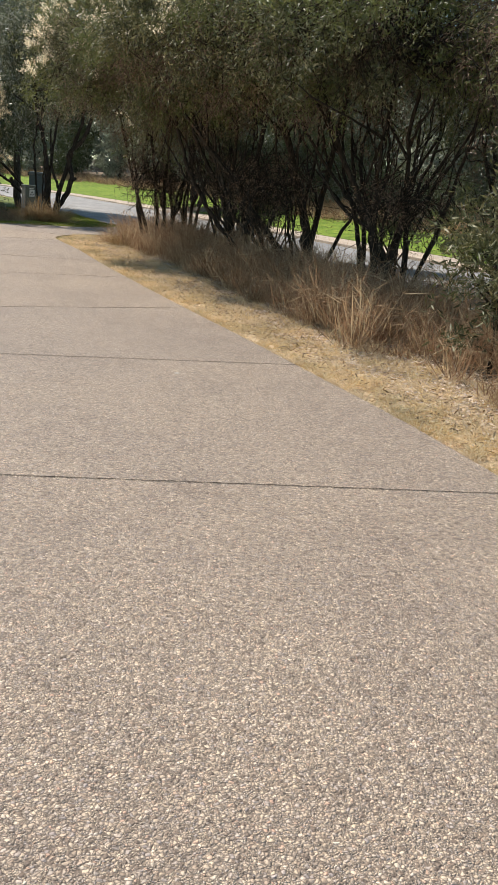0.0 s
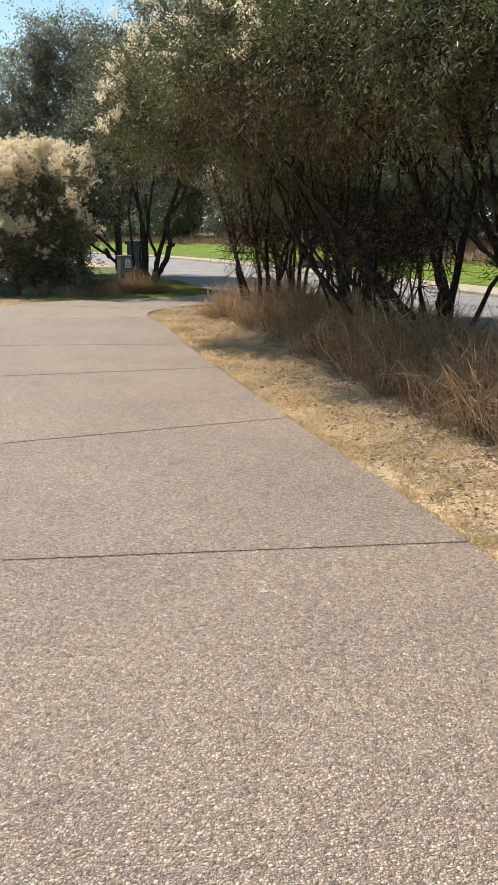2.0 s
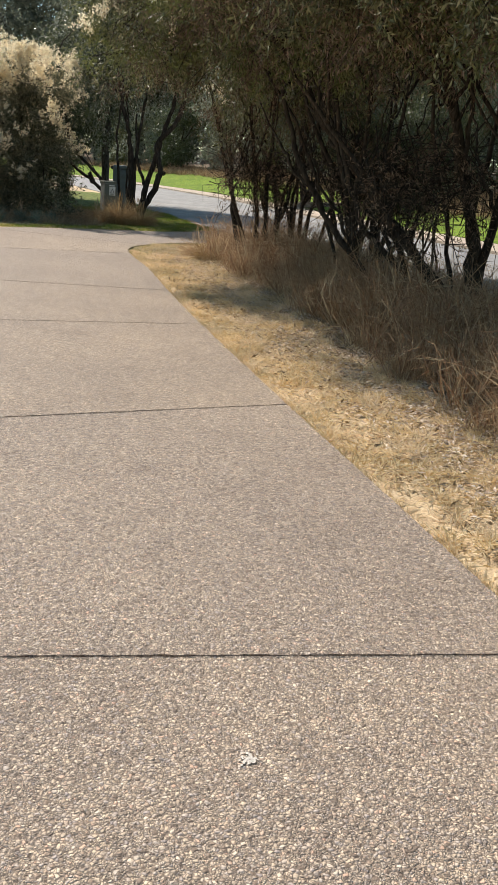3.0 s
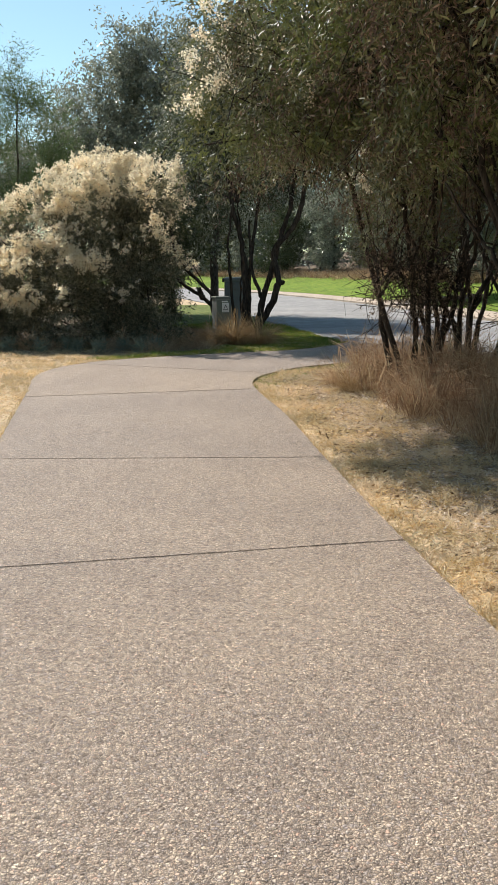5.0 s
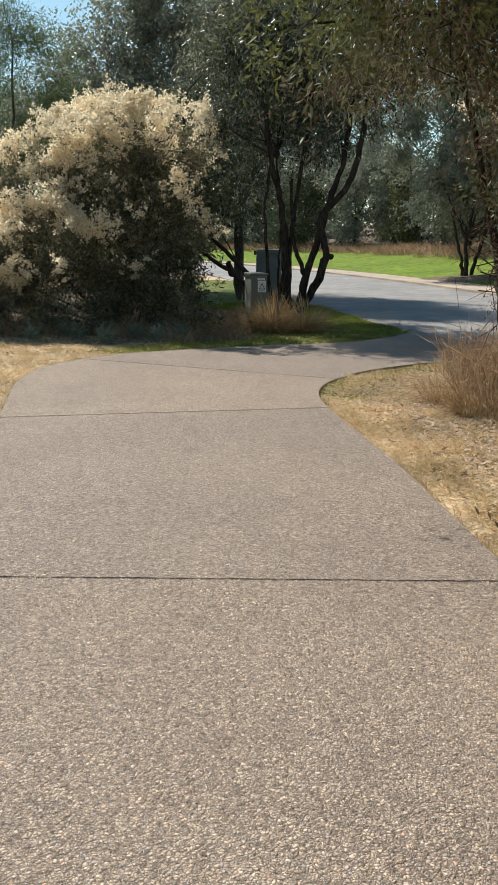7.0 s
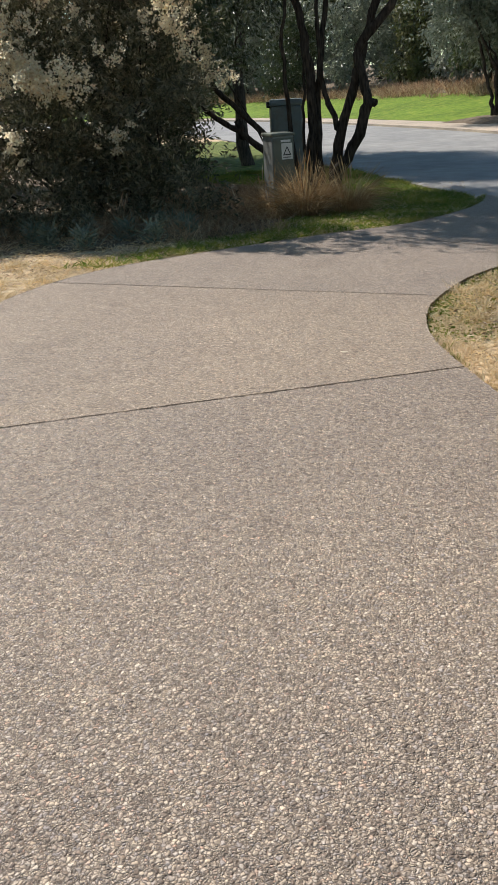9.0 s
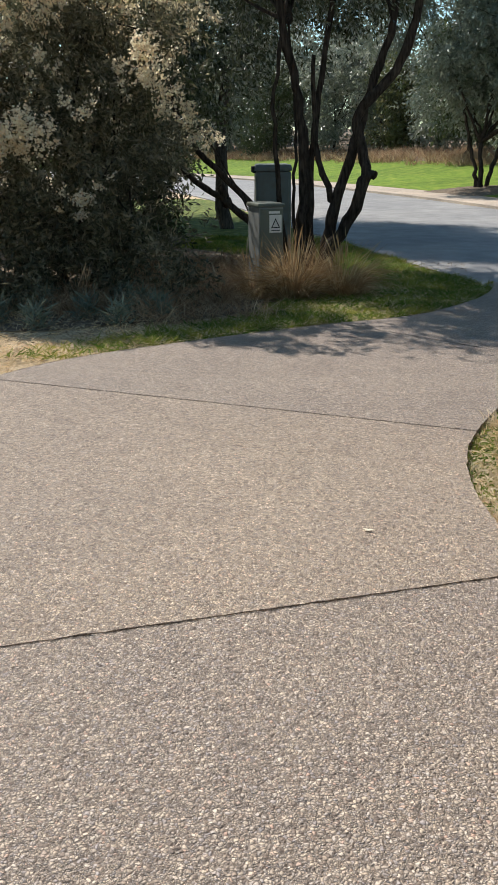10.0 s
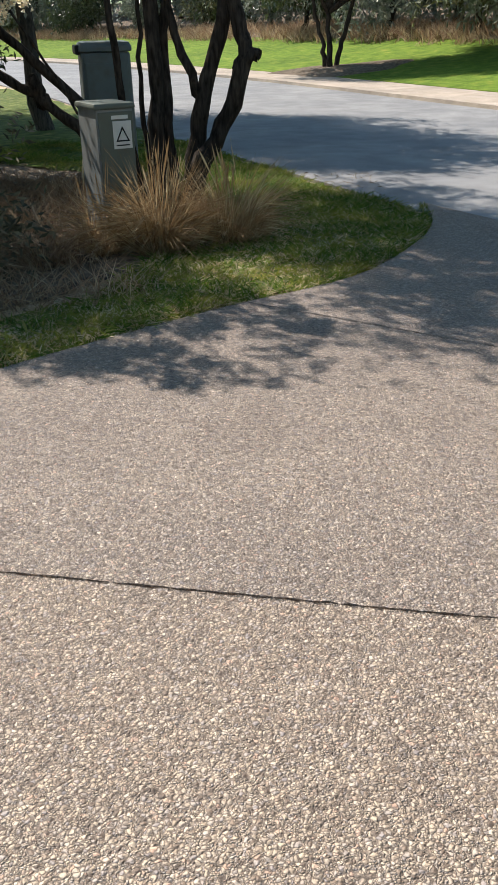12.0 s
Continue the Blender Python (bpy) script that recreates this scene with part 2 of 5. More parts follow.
M_SPLASH = noisy_mat("dried_splash", [(0.3, (0.50, 0.44, 0.385)), (0.5, (0.58, 0.53, 0.475)), (0.7, (0.64, 0.60, 0.55))], 90, fine=220, bump_d=0.001)
M_INK = paint_mat("black_print", (0.02, 0.02, 0.02), 0.6, amount=0.1)


# ---- mesh helpers ----
def mesh_ob(name, verts, faces, mat, parent=None, smooth=False, label=""):
    me = bpy.data.meshes.new(name)
    me.from_pydata([tuple(v) for v in verts], [], faces)
    me.materials.append(mat)
    if smooth:
        me.polygons.foreach_set("use_smooth", [True] * len(me.polygons))
    ob = new(name, me)
    if parent:
        ob.parent = parent
    if label:
        tagged(ob, label)
    return ob


def part(name, bm, mat, parent=None, label="", smooth=False):
    me = bpy.data.meshes.new(name)
    bmesh.ops.recalc_face_normals(bm, faces=bm.faces)
    bm.to_mesh(me)
    bm.free()
    me.materials.append(mat)
    if smooth:
        me.polygons.foreach_set("use_smooth", [True] * len(me.polygons))
    ob = new(name, me)
    if parent:
        ob.parent = parent
    if label:
        tagged(ob, label)
    return ob


def blade_mesh(name, base, axis, side, length, width, mat, parent=None, fold=0.25, mid=0.45, label="", bend=None):
    """One mesh of many thin leaves: each a folded lance of two triangles (four with a bend). base, axis, side: N x 3; length, width: N."""
    n = len(base)
    axis = axis / np.linalg.norm(axis, axis=1, keepdims=True)
    side = side - (side * axis).sum(1, keepdims=True) * axis
    side /= np.linalg.norm(side, axis=1, keepdims=True) + 1e-9
    nor = np.cross(axis, side)
    L, W = length[:, None], width[:, None]
    m = base + axis * L * mid + nor * W * fold
    tip = base + axis * L
    if bend is not None:
        tip = tip + bend * L
    v = np.stack([base, m + side * W * 0.5, tip, m - side * W * 0.5], 1).reshape(-1, 3)
    i = (np.arange(n) * 4)[:, None]
    f = np.concatenate([i + [0, 1, 2], i + [0, 2, 3]] if bend is None else [i + [0, 1, 3], i + [1, 2, 3]], 1).reshape(-1)
    me = bpy.data.meshes.new(name)
    me.vertices.add(4 * n)
    me.vertices.foreach_set("co", v.astype(np.float32).ravel())
    me.loops.add(6 * n)
    me.loops.foreach_set("vertex_index", f.astype(np.int32))
    me.polygons.add(2 * n)
    me.polygons.foreach_set("loop_start", np.arange(0, 6 * n, 3, dtype=np.int32))
    me.update(calc_edges=True)
    me.materials.append(mat)
    ob = new(name, me)
    if parent:
        ob.parent = parent
    if label:
        tagged(ob, label)
    return ob


def tube_data(pts, radii, sides=7):
    """Vertices and faces of a tapered bent tube."""
    pts = [Vector(p) for p in pts]
    vs, fs = [], []
    for i, p in enumerate(pts):
        d = (pts[min(i + 1, len(pts) - 1)] - pts[max(i - 1, 0)]).normalized()
        a = d.orthogonal().normalized() if i == 0 else (a - d * a.dot(d)).normalized()
        b = d.cross(a)
        for k in range(sides):
            w = 2 * math.pi * k / sides
            vs.append(p + (a * math.cos(w) + b * math.sin(w)) * radii[i])
    for i in range(len(pts) - 1):
        for k in range(sides):
            k2 = (k + 1) % sides
            fs.append((i * sides + k, i * sides + k2, (i + 1) * sides + k2, (i + 1) * sides + k))
    fs.append(tuple(range(sides - 1, -1, -1)))
    fs.append(tuple((len(pts) - 1) * sides + k for k in range(sides)))
    return vs, fs


def wobble(rng, pts, r0, r1, amount, steps=5):
    """Splits a polyline finely, bends it a little, and gives radii from r0 to r1."""
    pts = [np.array(p, float) for p in pts]
    out = []
    for i in range(len(pts) - 1):
        p0, p1, p2, p3 = pts[max(i - 1, 0)], pts[i], pts[i + 1], pts[min(i + 2, len(pts) - 1)]
        for k in range(steps):
            t = k / steps
            out.append(0.5 * (2 * p1 + (p2 - p0) * t + (2 * p0 - 5 * p1 + 4 * p2 - p3) * t * t + (3 * p1 - p0 - 3 * p2 + p3) * t ** 3))
    out.append(pts[-1])
    n = len(out)
    for i in range(1, n):
        out[i] = out[i] + rng.normal(0, amount, 3) * (1 if i < n - 1 else 0)
    radii = [(r0 + (r1 - r0) * (i / (n - 1))) * rng.uniform(0.88, 1.12) for i in range(n)]
    radii[0] *= 1.25
    return out, radii


def stem(name, parent, rng, pts, r0, r1, mat=None, amount=0.012, sides=8, steps=5, label=""):
    p, r = wobble(rng, pts, r0, r1, amount, steps)
    vs, fs = tube_data(p, r, sides)
    return mesh_ob(name, vs, fs, mat or M_BARK, parent, True, label)


def join_tubes(name, parent, tubes, mat, label=""):
    vs, fs = [], []
    for pts, radii, sides in tubes:
        v, f = tube_data(pts, radii, sides)
        o = len(vs)
        vs += v
        fs += [tuple(i + o for i in q) for q in f]
    return mesh_ob(name, vs, fs, mat, parent, True, label)


def sprays(rng, blobs, n, shell=0.35, low=None, clump=0, tight=0.17):
    """Starts and outward ways of leafy sprays in a crown made of uneven ellipsoids (x, y, z, rx, ry, rz), gathered in clumps of that many."""
    if clump:
        c, d = sprays(rng, blobs, max(12, n // clump), shell, low)
        i = rng.integers(0, len(c), n)
        size = rng.uniform(0.5, 1.5, len(c))
        p = c[i] + rng.normal(0, tight, (n, 3)) * size[i][:, None] * np.array([1, 1, 0.8])
        return p, d[i] * 0.8 + rng.normal(0, 0.3, (n, 3))
    vol = np.array([b[3] * b[4] * b[5] for b in blobs]) ** 0.75
    pick = rng.choice(len(blobs), n, p=vol / vol.sum())
    B = np.array(blobs, float)[pick]
    d = rng.normal(size=(n, 3))
    d /= np.linalg.norm(d, axis=1, keepdims=True)
    lump = 0.82 + 0.18 * np.sin(d[:, 0] * 5 + pick * 1.7) * np.cos(d[:, 1] * 4.3 + pick) + 0.12 * np.sin(d[:, 2] * 9 + pick * 2.3)
    r = (rng.uniform(0, 1, n) ** shell) * lump * rng.uniform(0.85, 1.12, n)
    p = B[:, :3] + d * r[:, None] * B[:, 3:]
    if low is not None:
        keep = p[:, 2] > low
        p, d = p[keep], d[keep]
    return p, d


def foliage(name, parent, rng, p, d, per, spray, leaf, width, mat, droop=0.5, spread=0.7, out=0.6, label="", jitter=0.04):
    """Leaves along short sprays that start at p and lean outwards along d and down by droop."""
    n = len(p)
    way = d * out + rng.normal(0, spread * 0.6, (n, 3)) + np.array([0, 0, -droop])
    way /= np.linalg.norm(way, axis=1, keepdims=True)
    ln = spray * rng.uniform(0.5, 1.3, n)
    s = rng.uniform(-0.2, 1, (n, per))
    base = p[:, None] + way[:, None] * (ln[:, None] * s)[..., None] + rng.normal(0, jitter, (n, per, 3))
    ax = way[:, None] * 0.8 + rng.normal(0, spread, (n, per, 3)) + np.array([0, 0, -droop * 0.6])
    base, ax = base.reshape(-1, 3), ax.reshape(-1, 3)
    k = len(base)
    return blade_mesh(name, base, ax, rng.normal(size=(k, 3)), leaf * rng.uniform(0.6, 1.35, k), width * rng.uniform(0.7, 1.3, k), mat, parent, label=label)


def twig_tubes(rng, p, d, length, r):
    tubes = []
    for a, b in zip(p, d):
        w = b * 0.5 + rng.normal(0, 0.5, 3) + np.array([0, 0, -0.15])
        w /= np.linalg.norm(w)
        m = a + w * length * 0.5 + rng.normal(0, 0.03, 3)
        k = rng.normal(0, length * 0.12, (3, 3))
        tubes.append(([a - w * length * 0.6, a - w * length * 0.2 + k[0], m + k[1], m + w * length * 0.35 + k[2]], [r, r * 0.8, r * 0.6, r * 0.25], 3))
    return tubes


def limbs_to(rng, tops, p, count, r):
    """Limbs from the stems' tops to places in the crown."""
    tubes = []
    T = np.array(tops)
    for q in p[rng.choice(len(p), min(count, len(p)), replace=False)]:
        a = T[np.argmin(np.linalg.norm(T - q, axis=1) + rng.uniform(0, 0.8, len(T)))]
        mid = a * 0.5 + q * 0.5 + rng.normal(0, 0.12, 3) + np.array([0, 0, 0.08])
        pts, rad = wobble(rng, [a, mid, q], r, r * 0.22, 0.012, 4)
        tubes.append((pts, rad, 5))
    return tubes


def thing(name, x, y, z=0.0):
    """An empty at a thing's foot; parts are built in world places and moved under it."""
    e = new(name)
    e.empty_display_size = 0.2
    e.location = (x, y, z)
    return e


def settle(e):
    """Keeps parts where they were built when their thing stands off the origin."""
    inv = Matrix.Translation(-e.location)
    for c in e.children:
        c.matrix_parent_inverse = inv
    return e


# ---- ground, path, road ----
def curve_points(pts, step=0.12):
    """A smooth line through the points, at even steps."""
    pts = [np.array(p, float) for p in pts]
    out = []
    for i in range(len(pts) - 1):
        p0, p1, p2, p3 = pts[max(i - 1, 0)], pts[i], pts[i + 1], pts[min(i + 2, len(pts) - 1)]
        k = max(2, int(np.linalg.norm(p2 - p1) / step))
        for j in range(k):
            t = j / k
            out.append(0.5 * (2 * p1 + (p2 - p0) * t + (2 * p0 - 5 * p1 + 4 * p2 - p3) * t * t + (3 * p1 - p0 - 3 * p2 + p3) * t ** 3))
    out.append(pts[-1])
    return np.array(out)


ROAD_FAR = curve_points([(24, -14), (16, 0), (9.4, 13), (6.0, 20), (2.9, 26.5), (-0.9, 34.6), (-4.7, 43.4), (-8.9, 51.5), (-14, 60), (-21, 68.5), (-32, 78), (-52, 90), (-90, 104)], 0.8)
ROAD_W = 6.3
_d = np.gradient(ROAD_FAR, axis=0)
_d /= np.linalg.norm(_d, axis=1, keepdims=True)
ROAD_N = np.stack([_d[:, 1], -_d[:, 0]], 1)


def road_offset(x, y):
    """Metres beyond the road's far edge (negative: on the road and this side of it)."""
    q = np.stack([np.ravel(x), np.ravel(y)], 1)
    out = np.empty(len(q))
    for a in range(0, len(q), 4000):
        v = q[a:a + 4000, None] - ROAD_FAR[None]
        i = np.argmin((v ** 2).sum(-1), 1)
        k = np.arange(len(i))
        out[a:a + 4000] = (v[k, i] * ROAD_N[i]).sum(1)
    return out.reshape(np.shape(x))


def rise(o):
    """The bank beyond the road."""
    return 1.0 * np.clip((o - 1.4) / 9.0, 0, 1) ** 1.25 + 2.2 * np.clip((o - 10) / 22, 0, 1)


def height(x, y):
    o = road_offset(x, y)
    return rise(o) - 0.045


def grid_mesh(name, xs, ys, zfun, mat):
    X, Y = np.meshgrid(xs, ys)
    Z = zfun(X, Y)
    v = np.stack([X, Y, Z], -1).reshape(-1, 3)
    w = len(xs)
    f = [(j * w + i, j * w + i + 1, (j + 1) * w + i + 1, (j + 1) * w + i) for j in range(len(ys) - 1) for i in range(w - 1)]
    return mesh_ob(name, v, f, mat, None, True)


gx = np.unique(np.concatenate([np.linspace(-600, -60, 10), np.linspace(-60, -14, 24), np.linspace(-14, 8, 90), np.linspace(8, 60, 27), np.linspace(60, 600, 10)]))
gy = np.unique(np.concatenate([np.linspace(-600, -20, 10), np.linspace(-20, 2, 12), np.linspace(2, 32, 110), np.linspace(32, 110, 60), np.linspace(110, 700, 10)]))


def ground_z(X, Y):
    near = (X > -16) & (X < 8) & (Y > -2) & (Y < 32)
    bumps = 0.006 * np.sin(X * 2.1 + 0.7 * Y) * np.cos(Y * 1.7 - X) + 0.003 * np.sin(5.3 * X + 1.3) * np.sin(4.7 * Y)
    return height(X, Y) + np.where(near, bumps, 0) - np.where(road_offset(X, Y) < 0.3, 0.0, 0.02)


ground = grid_mesh("ground", gx, gy, ground_z, M_EARTH)
tagged(ground, "dry straw-coloured earth with sparse dead grass", "ground", kind="structure")


def ribbon(name, o0, o1, z, mat, label, cat, depth=0.12, follow=False, cross=1):
    """A band along the road between two offsets from its far edge."""
    offs = np.linspace(o0, o1, cross + 1)
    vs, fs = [], []
    n = len(ROAD_FAR)
    for o in offs:
        for i in range(n):
            p = ROAD_FAR[i] + ROAD_N[i] * o
            vs.append((p[0], p[1], z + (float(rise(np.array(o))) if follow else 0)))
    for c in range(cross):
        for i in range(n - 1):
            fs.append((c * n + i, (c + 1) * n + i, (c + 1) * n + i + 1, c * n + i + 1))
    base = len(vs)
    for c in (0, cross):
        for i in range(n):
            x, y, zz = vs[c * n + i]
            vs.append((x, y, zz - depth))
    for i in range(n - 1):
        fs.append((i, i + 1, base + i + 1, base + i))
        fs.append((cross * n + i, base + n + i, base + n + i + 1, cross * n + i + 1))
    ob = mesh_ob(name, vs, fs, mat)
    return tagged(ob, label, cat, kind="structure")


ribbon("road", -ROAD_W, 0.0, -0.012, M_ASPHALT, "weathered grey asphalt road curving away", "road", cross=6)
ribbon("kerb", 0.0, 0.45, 0.06, M_KERB, "pale rolled concrete kerb along the road", "kerb", cross=2)
ribbon("pavement", 0.46, 2.0, 0.045, M_KERB, "pale sandy concrete strip beside the lawn", "pavement", cross=2)
ribbon("lawn", 2.02, 9.0, 0.02, M_LAWN, "bright green mown lawn on a gentle bank", "lawn", follow=True, cross=12, depth=0.2)

ribbon("ground_wood", 9.02, 34.0, 0.03, M_LITTER, "dark leaf litter on the bank under the wood", "leaf litter", follow=True, cross=14, depth=0.1)

RIGHT = curve_points([(3.4, -6), (2.7, 0), (1.52, 4.45), (0.5, 7.2), (-0.66, 10.05), (-1.72, 12.7), (-2.5, 14.75), (-3.25, 16.8), (-3.8, 18.1), (-4.16, 19.1), (-4.24, 19.8), (-4.14, 20.4), (-3.9, 21.05), (-3.35, 21.85), (-2.6, 22.6), (-1.9, 23.05)])
LEFT = curve_points([(-0.7, -6), (-1.05, 0), (-1.35, 3.5), (-1.66, 5.23), (-2.29, 6.97), (-3.12, 9.04), (-4.66, 12.6), (-5.28, 14.2), (-5.98, 15.85), (-6.86, 17.85), (-7.38, 19.0), (-7.62, 20.0), (-7.5, 20.9), (-7.15, 21.6), (-6.4, 22.36), (-5.45, 23.2), (-4.6, 23.85), (-4.07, 24.7), (-3.8, 25.45), (-3.72, 26.2)])
OUTLINE = np.concatenate([RIGHT, LEFT[::-1]])
JOINTS = [((-1.6, -2.6), (3.1, -2.3)), ((-1.55, 0.7), (2.6, 1.0)), ((-1.08, 3.80), (1.44, 4.17)), ((-1.8, 6.55), (0.5, 7.16)), ((-2.22, 9.04), (-0.66, 10.01)),
          ((-3.65, 11.78), (-1.64, 12.72)), ((-4.98, 14.12), (-2.5, 14.76)), ((-6.03, 17.59), (-4.05, 18.57)), ((-6.93, 20.78), (-4.19, 20.30)), ((-5.2, 23.27), (-4.04, 22.5))]


def clip(poly, a, b, keep, gap):
    """The part of a polygon on one side of the line a to b, less a gap."""
    a, b = np.array(a), np.array(b)
    d = (b - a) / np.linalg.norm(b - a)
    nrm = np.array([-d[1], d[0]]) * keep
    s = (poly - a) @ nrm - gap
    out = []
    for i in range(len(poly)):
        j = (i + 1) % len(poly)
        if s[i] >= 0:
            out.append(poly[i])
        if (s[i] >= 0) != (s[j] >= 0):
            out.append(poly[i] + (poly[j] - poly[i]) * s[i] / (s[i] - s[j]))
    return np.array(out)


def rough_outline(poly, rng, step=0.03, amount=0.0022):
    out = []
    for i in range(len(poly)):
        a, b = poly[i], poly[(i + 1) % len(poly)]
        k = max(1, int(np.linalg.norm(b - a) / step))
        for j in range(k):
            out.append(a + (b - a) * j / k + rng.normal(0, amount, 2))
    return np.array(out)


def slab(poly, parent, rng):
    bm = bmesh.new()
    r = rough_outline(poly, rng)
    vs = [bm.verts.new((x, y, 0.0)) for x, y in r]
    f = bm.faces.new(vs)
    if f.normal.z < 0:
        f.normal_flip()
    ex = bmesh.ops.extrude_face_region(bm, geom=[f])
    tops = [v for v in ex["geom"] if isinstance(v, bmesh.types.BMVert)]
    low = [v for v in bm.verts if v not in set(tops)]
    for v in low:
        v.co.z = -0.10
    top = [q for q in ex["geom"] if isinstance(q, bmesh.types.BMFace)]
    bmesh.ops.inset_region(bm, faces=top, thickness=0.004, depth=0.0, use_even_offset=False)
    for v in tops:
        v.co.z = -0.003
    bmesh.ops.triangulate(bm, faces=[q for q in bm.faces if len(q.verts) > 4])
    return part("slab", bm, M_AGG, parent)


footpath = tagged(new("pavement_path"), "exposed-aggregate concrete path in jointed slabs", "path", kind="structure")
rs = np.random.default_rng(3)
for i in range(len(JOINTS) + 1):
    poly = OUTLINE
    if i > 0:
        poly = clip(poly, *JOINTS[i - 1], 1, 0.0048)
    if i < len(JOINTS):
        poly = clip(poly, *JOINTS[i], -1, 0.0048)
    slab(poly, footpath, rs)


def side_of(line, x, y):
    """Metres to the right of a line of points, walking along it."""
    q = np.stack([x, y], 1)
    v = q[:, None] - line[None]
    i = np.argmin((v ** 2).sum(-1), 1)
    t = np.gradient(line, axis=0)
    t /= np.linalg.norm(t, axis=1, keepdims=True)
    k = np.arange(len(i))
    return v[k, i, 0] * t[i, 1] - v[k, i, 1] * t[i, 0]


def inside(poly, x, y):
    c = np.zeros(len(x), bool)
    n = len(poly)
    for i in range(n):
        (x0, y0), (x1, y1) = poly[i], poly[(i + 1) % n]
        hit = ((y0 > y) != (y1 > y)) & (x < (x1 - x0) * (y - y0) / (y1 - y0 + 1e-12) + x0)
        c ^= hit
    return c


def sheet(name, pts, z, mat, label, cat):
    """A patch of ground cover with an uneven rim, a little proud of the ground."""
    bm = bmesh.new()
    r = rough_outline(np.array(pts, float), np.random.default_rng(8), 0.25, 0.05)
    f = bm.faces.new([bm.verts.new((x, y, z)) for x, y in r])
    if f.normal.z < 0:
        f.normal_flip()
    f.normal_update()
    if f.normal.z < 0:
        f.normal_flip()
    bmesh.ops.triangulate(bm, faces=bm.faces[:])
    return tagged(part(name, bm, mat), label, cat, kind="structure")


NEAR_EDGE = ROAD_FAR - ROAD_N * ROAD_W
ne = NEAR_EDGE[(NEAR_EDGE[:, 1] > 25.8) & (NEAR_EDGE[:, 1] < 44)]
green_poly = np.concatenate([LEFT[(LEFT[:, 1] > 22.0) & (LEFT[:, 0] > -6.9)] + (-0.03, 0.03), ne - (0.06, 0.0), np.array([(-16, 42), (-10.6, 33), (-8.8, 29.6), (-6.3, 27.8), (-5.7, 26.0), (-5.9, 24.6), (-6.2, 23.6), (-6.95, 22.75)])])
sheet("ground_verge", green_poly, -0.026, M_GREENGROUND, "green grassy verge between path and road", "grass verge")
litter_poly = [(5.5, 5.5), (2.6, 6.6), (1.7, 8.2), (0.7, 10.4), (-0.4, 12.4), (-0.9, 14.6), (-1.7, 17), (-2.6, 19), (-2.7, 21.5), (-1.6, 21.8), (3.0, 14), (6.5, 7)]
sheet("ground_litter", litter_poly, -0.030, M_LITTER, "dark leaf litter under the trees", "leaf litter")
sheet("ground_litter_bush", [(-5.9, 24.3), (-6.4, 23.55), (-8, 22.6), (-12, 21.9), (-16, 22), (-16, 34), (-10.7, 33), (-8.9, 29.7), (-6.4, 28.0), (-5.75, 26.2)], -0.031, M_LITTER, "dark leaf litter under the bush", "leaf litter")


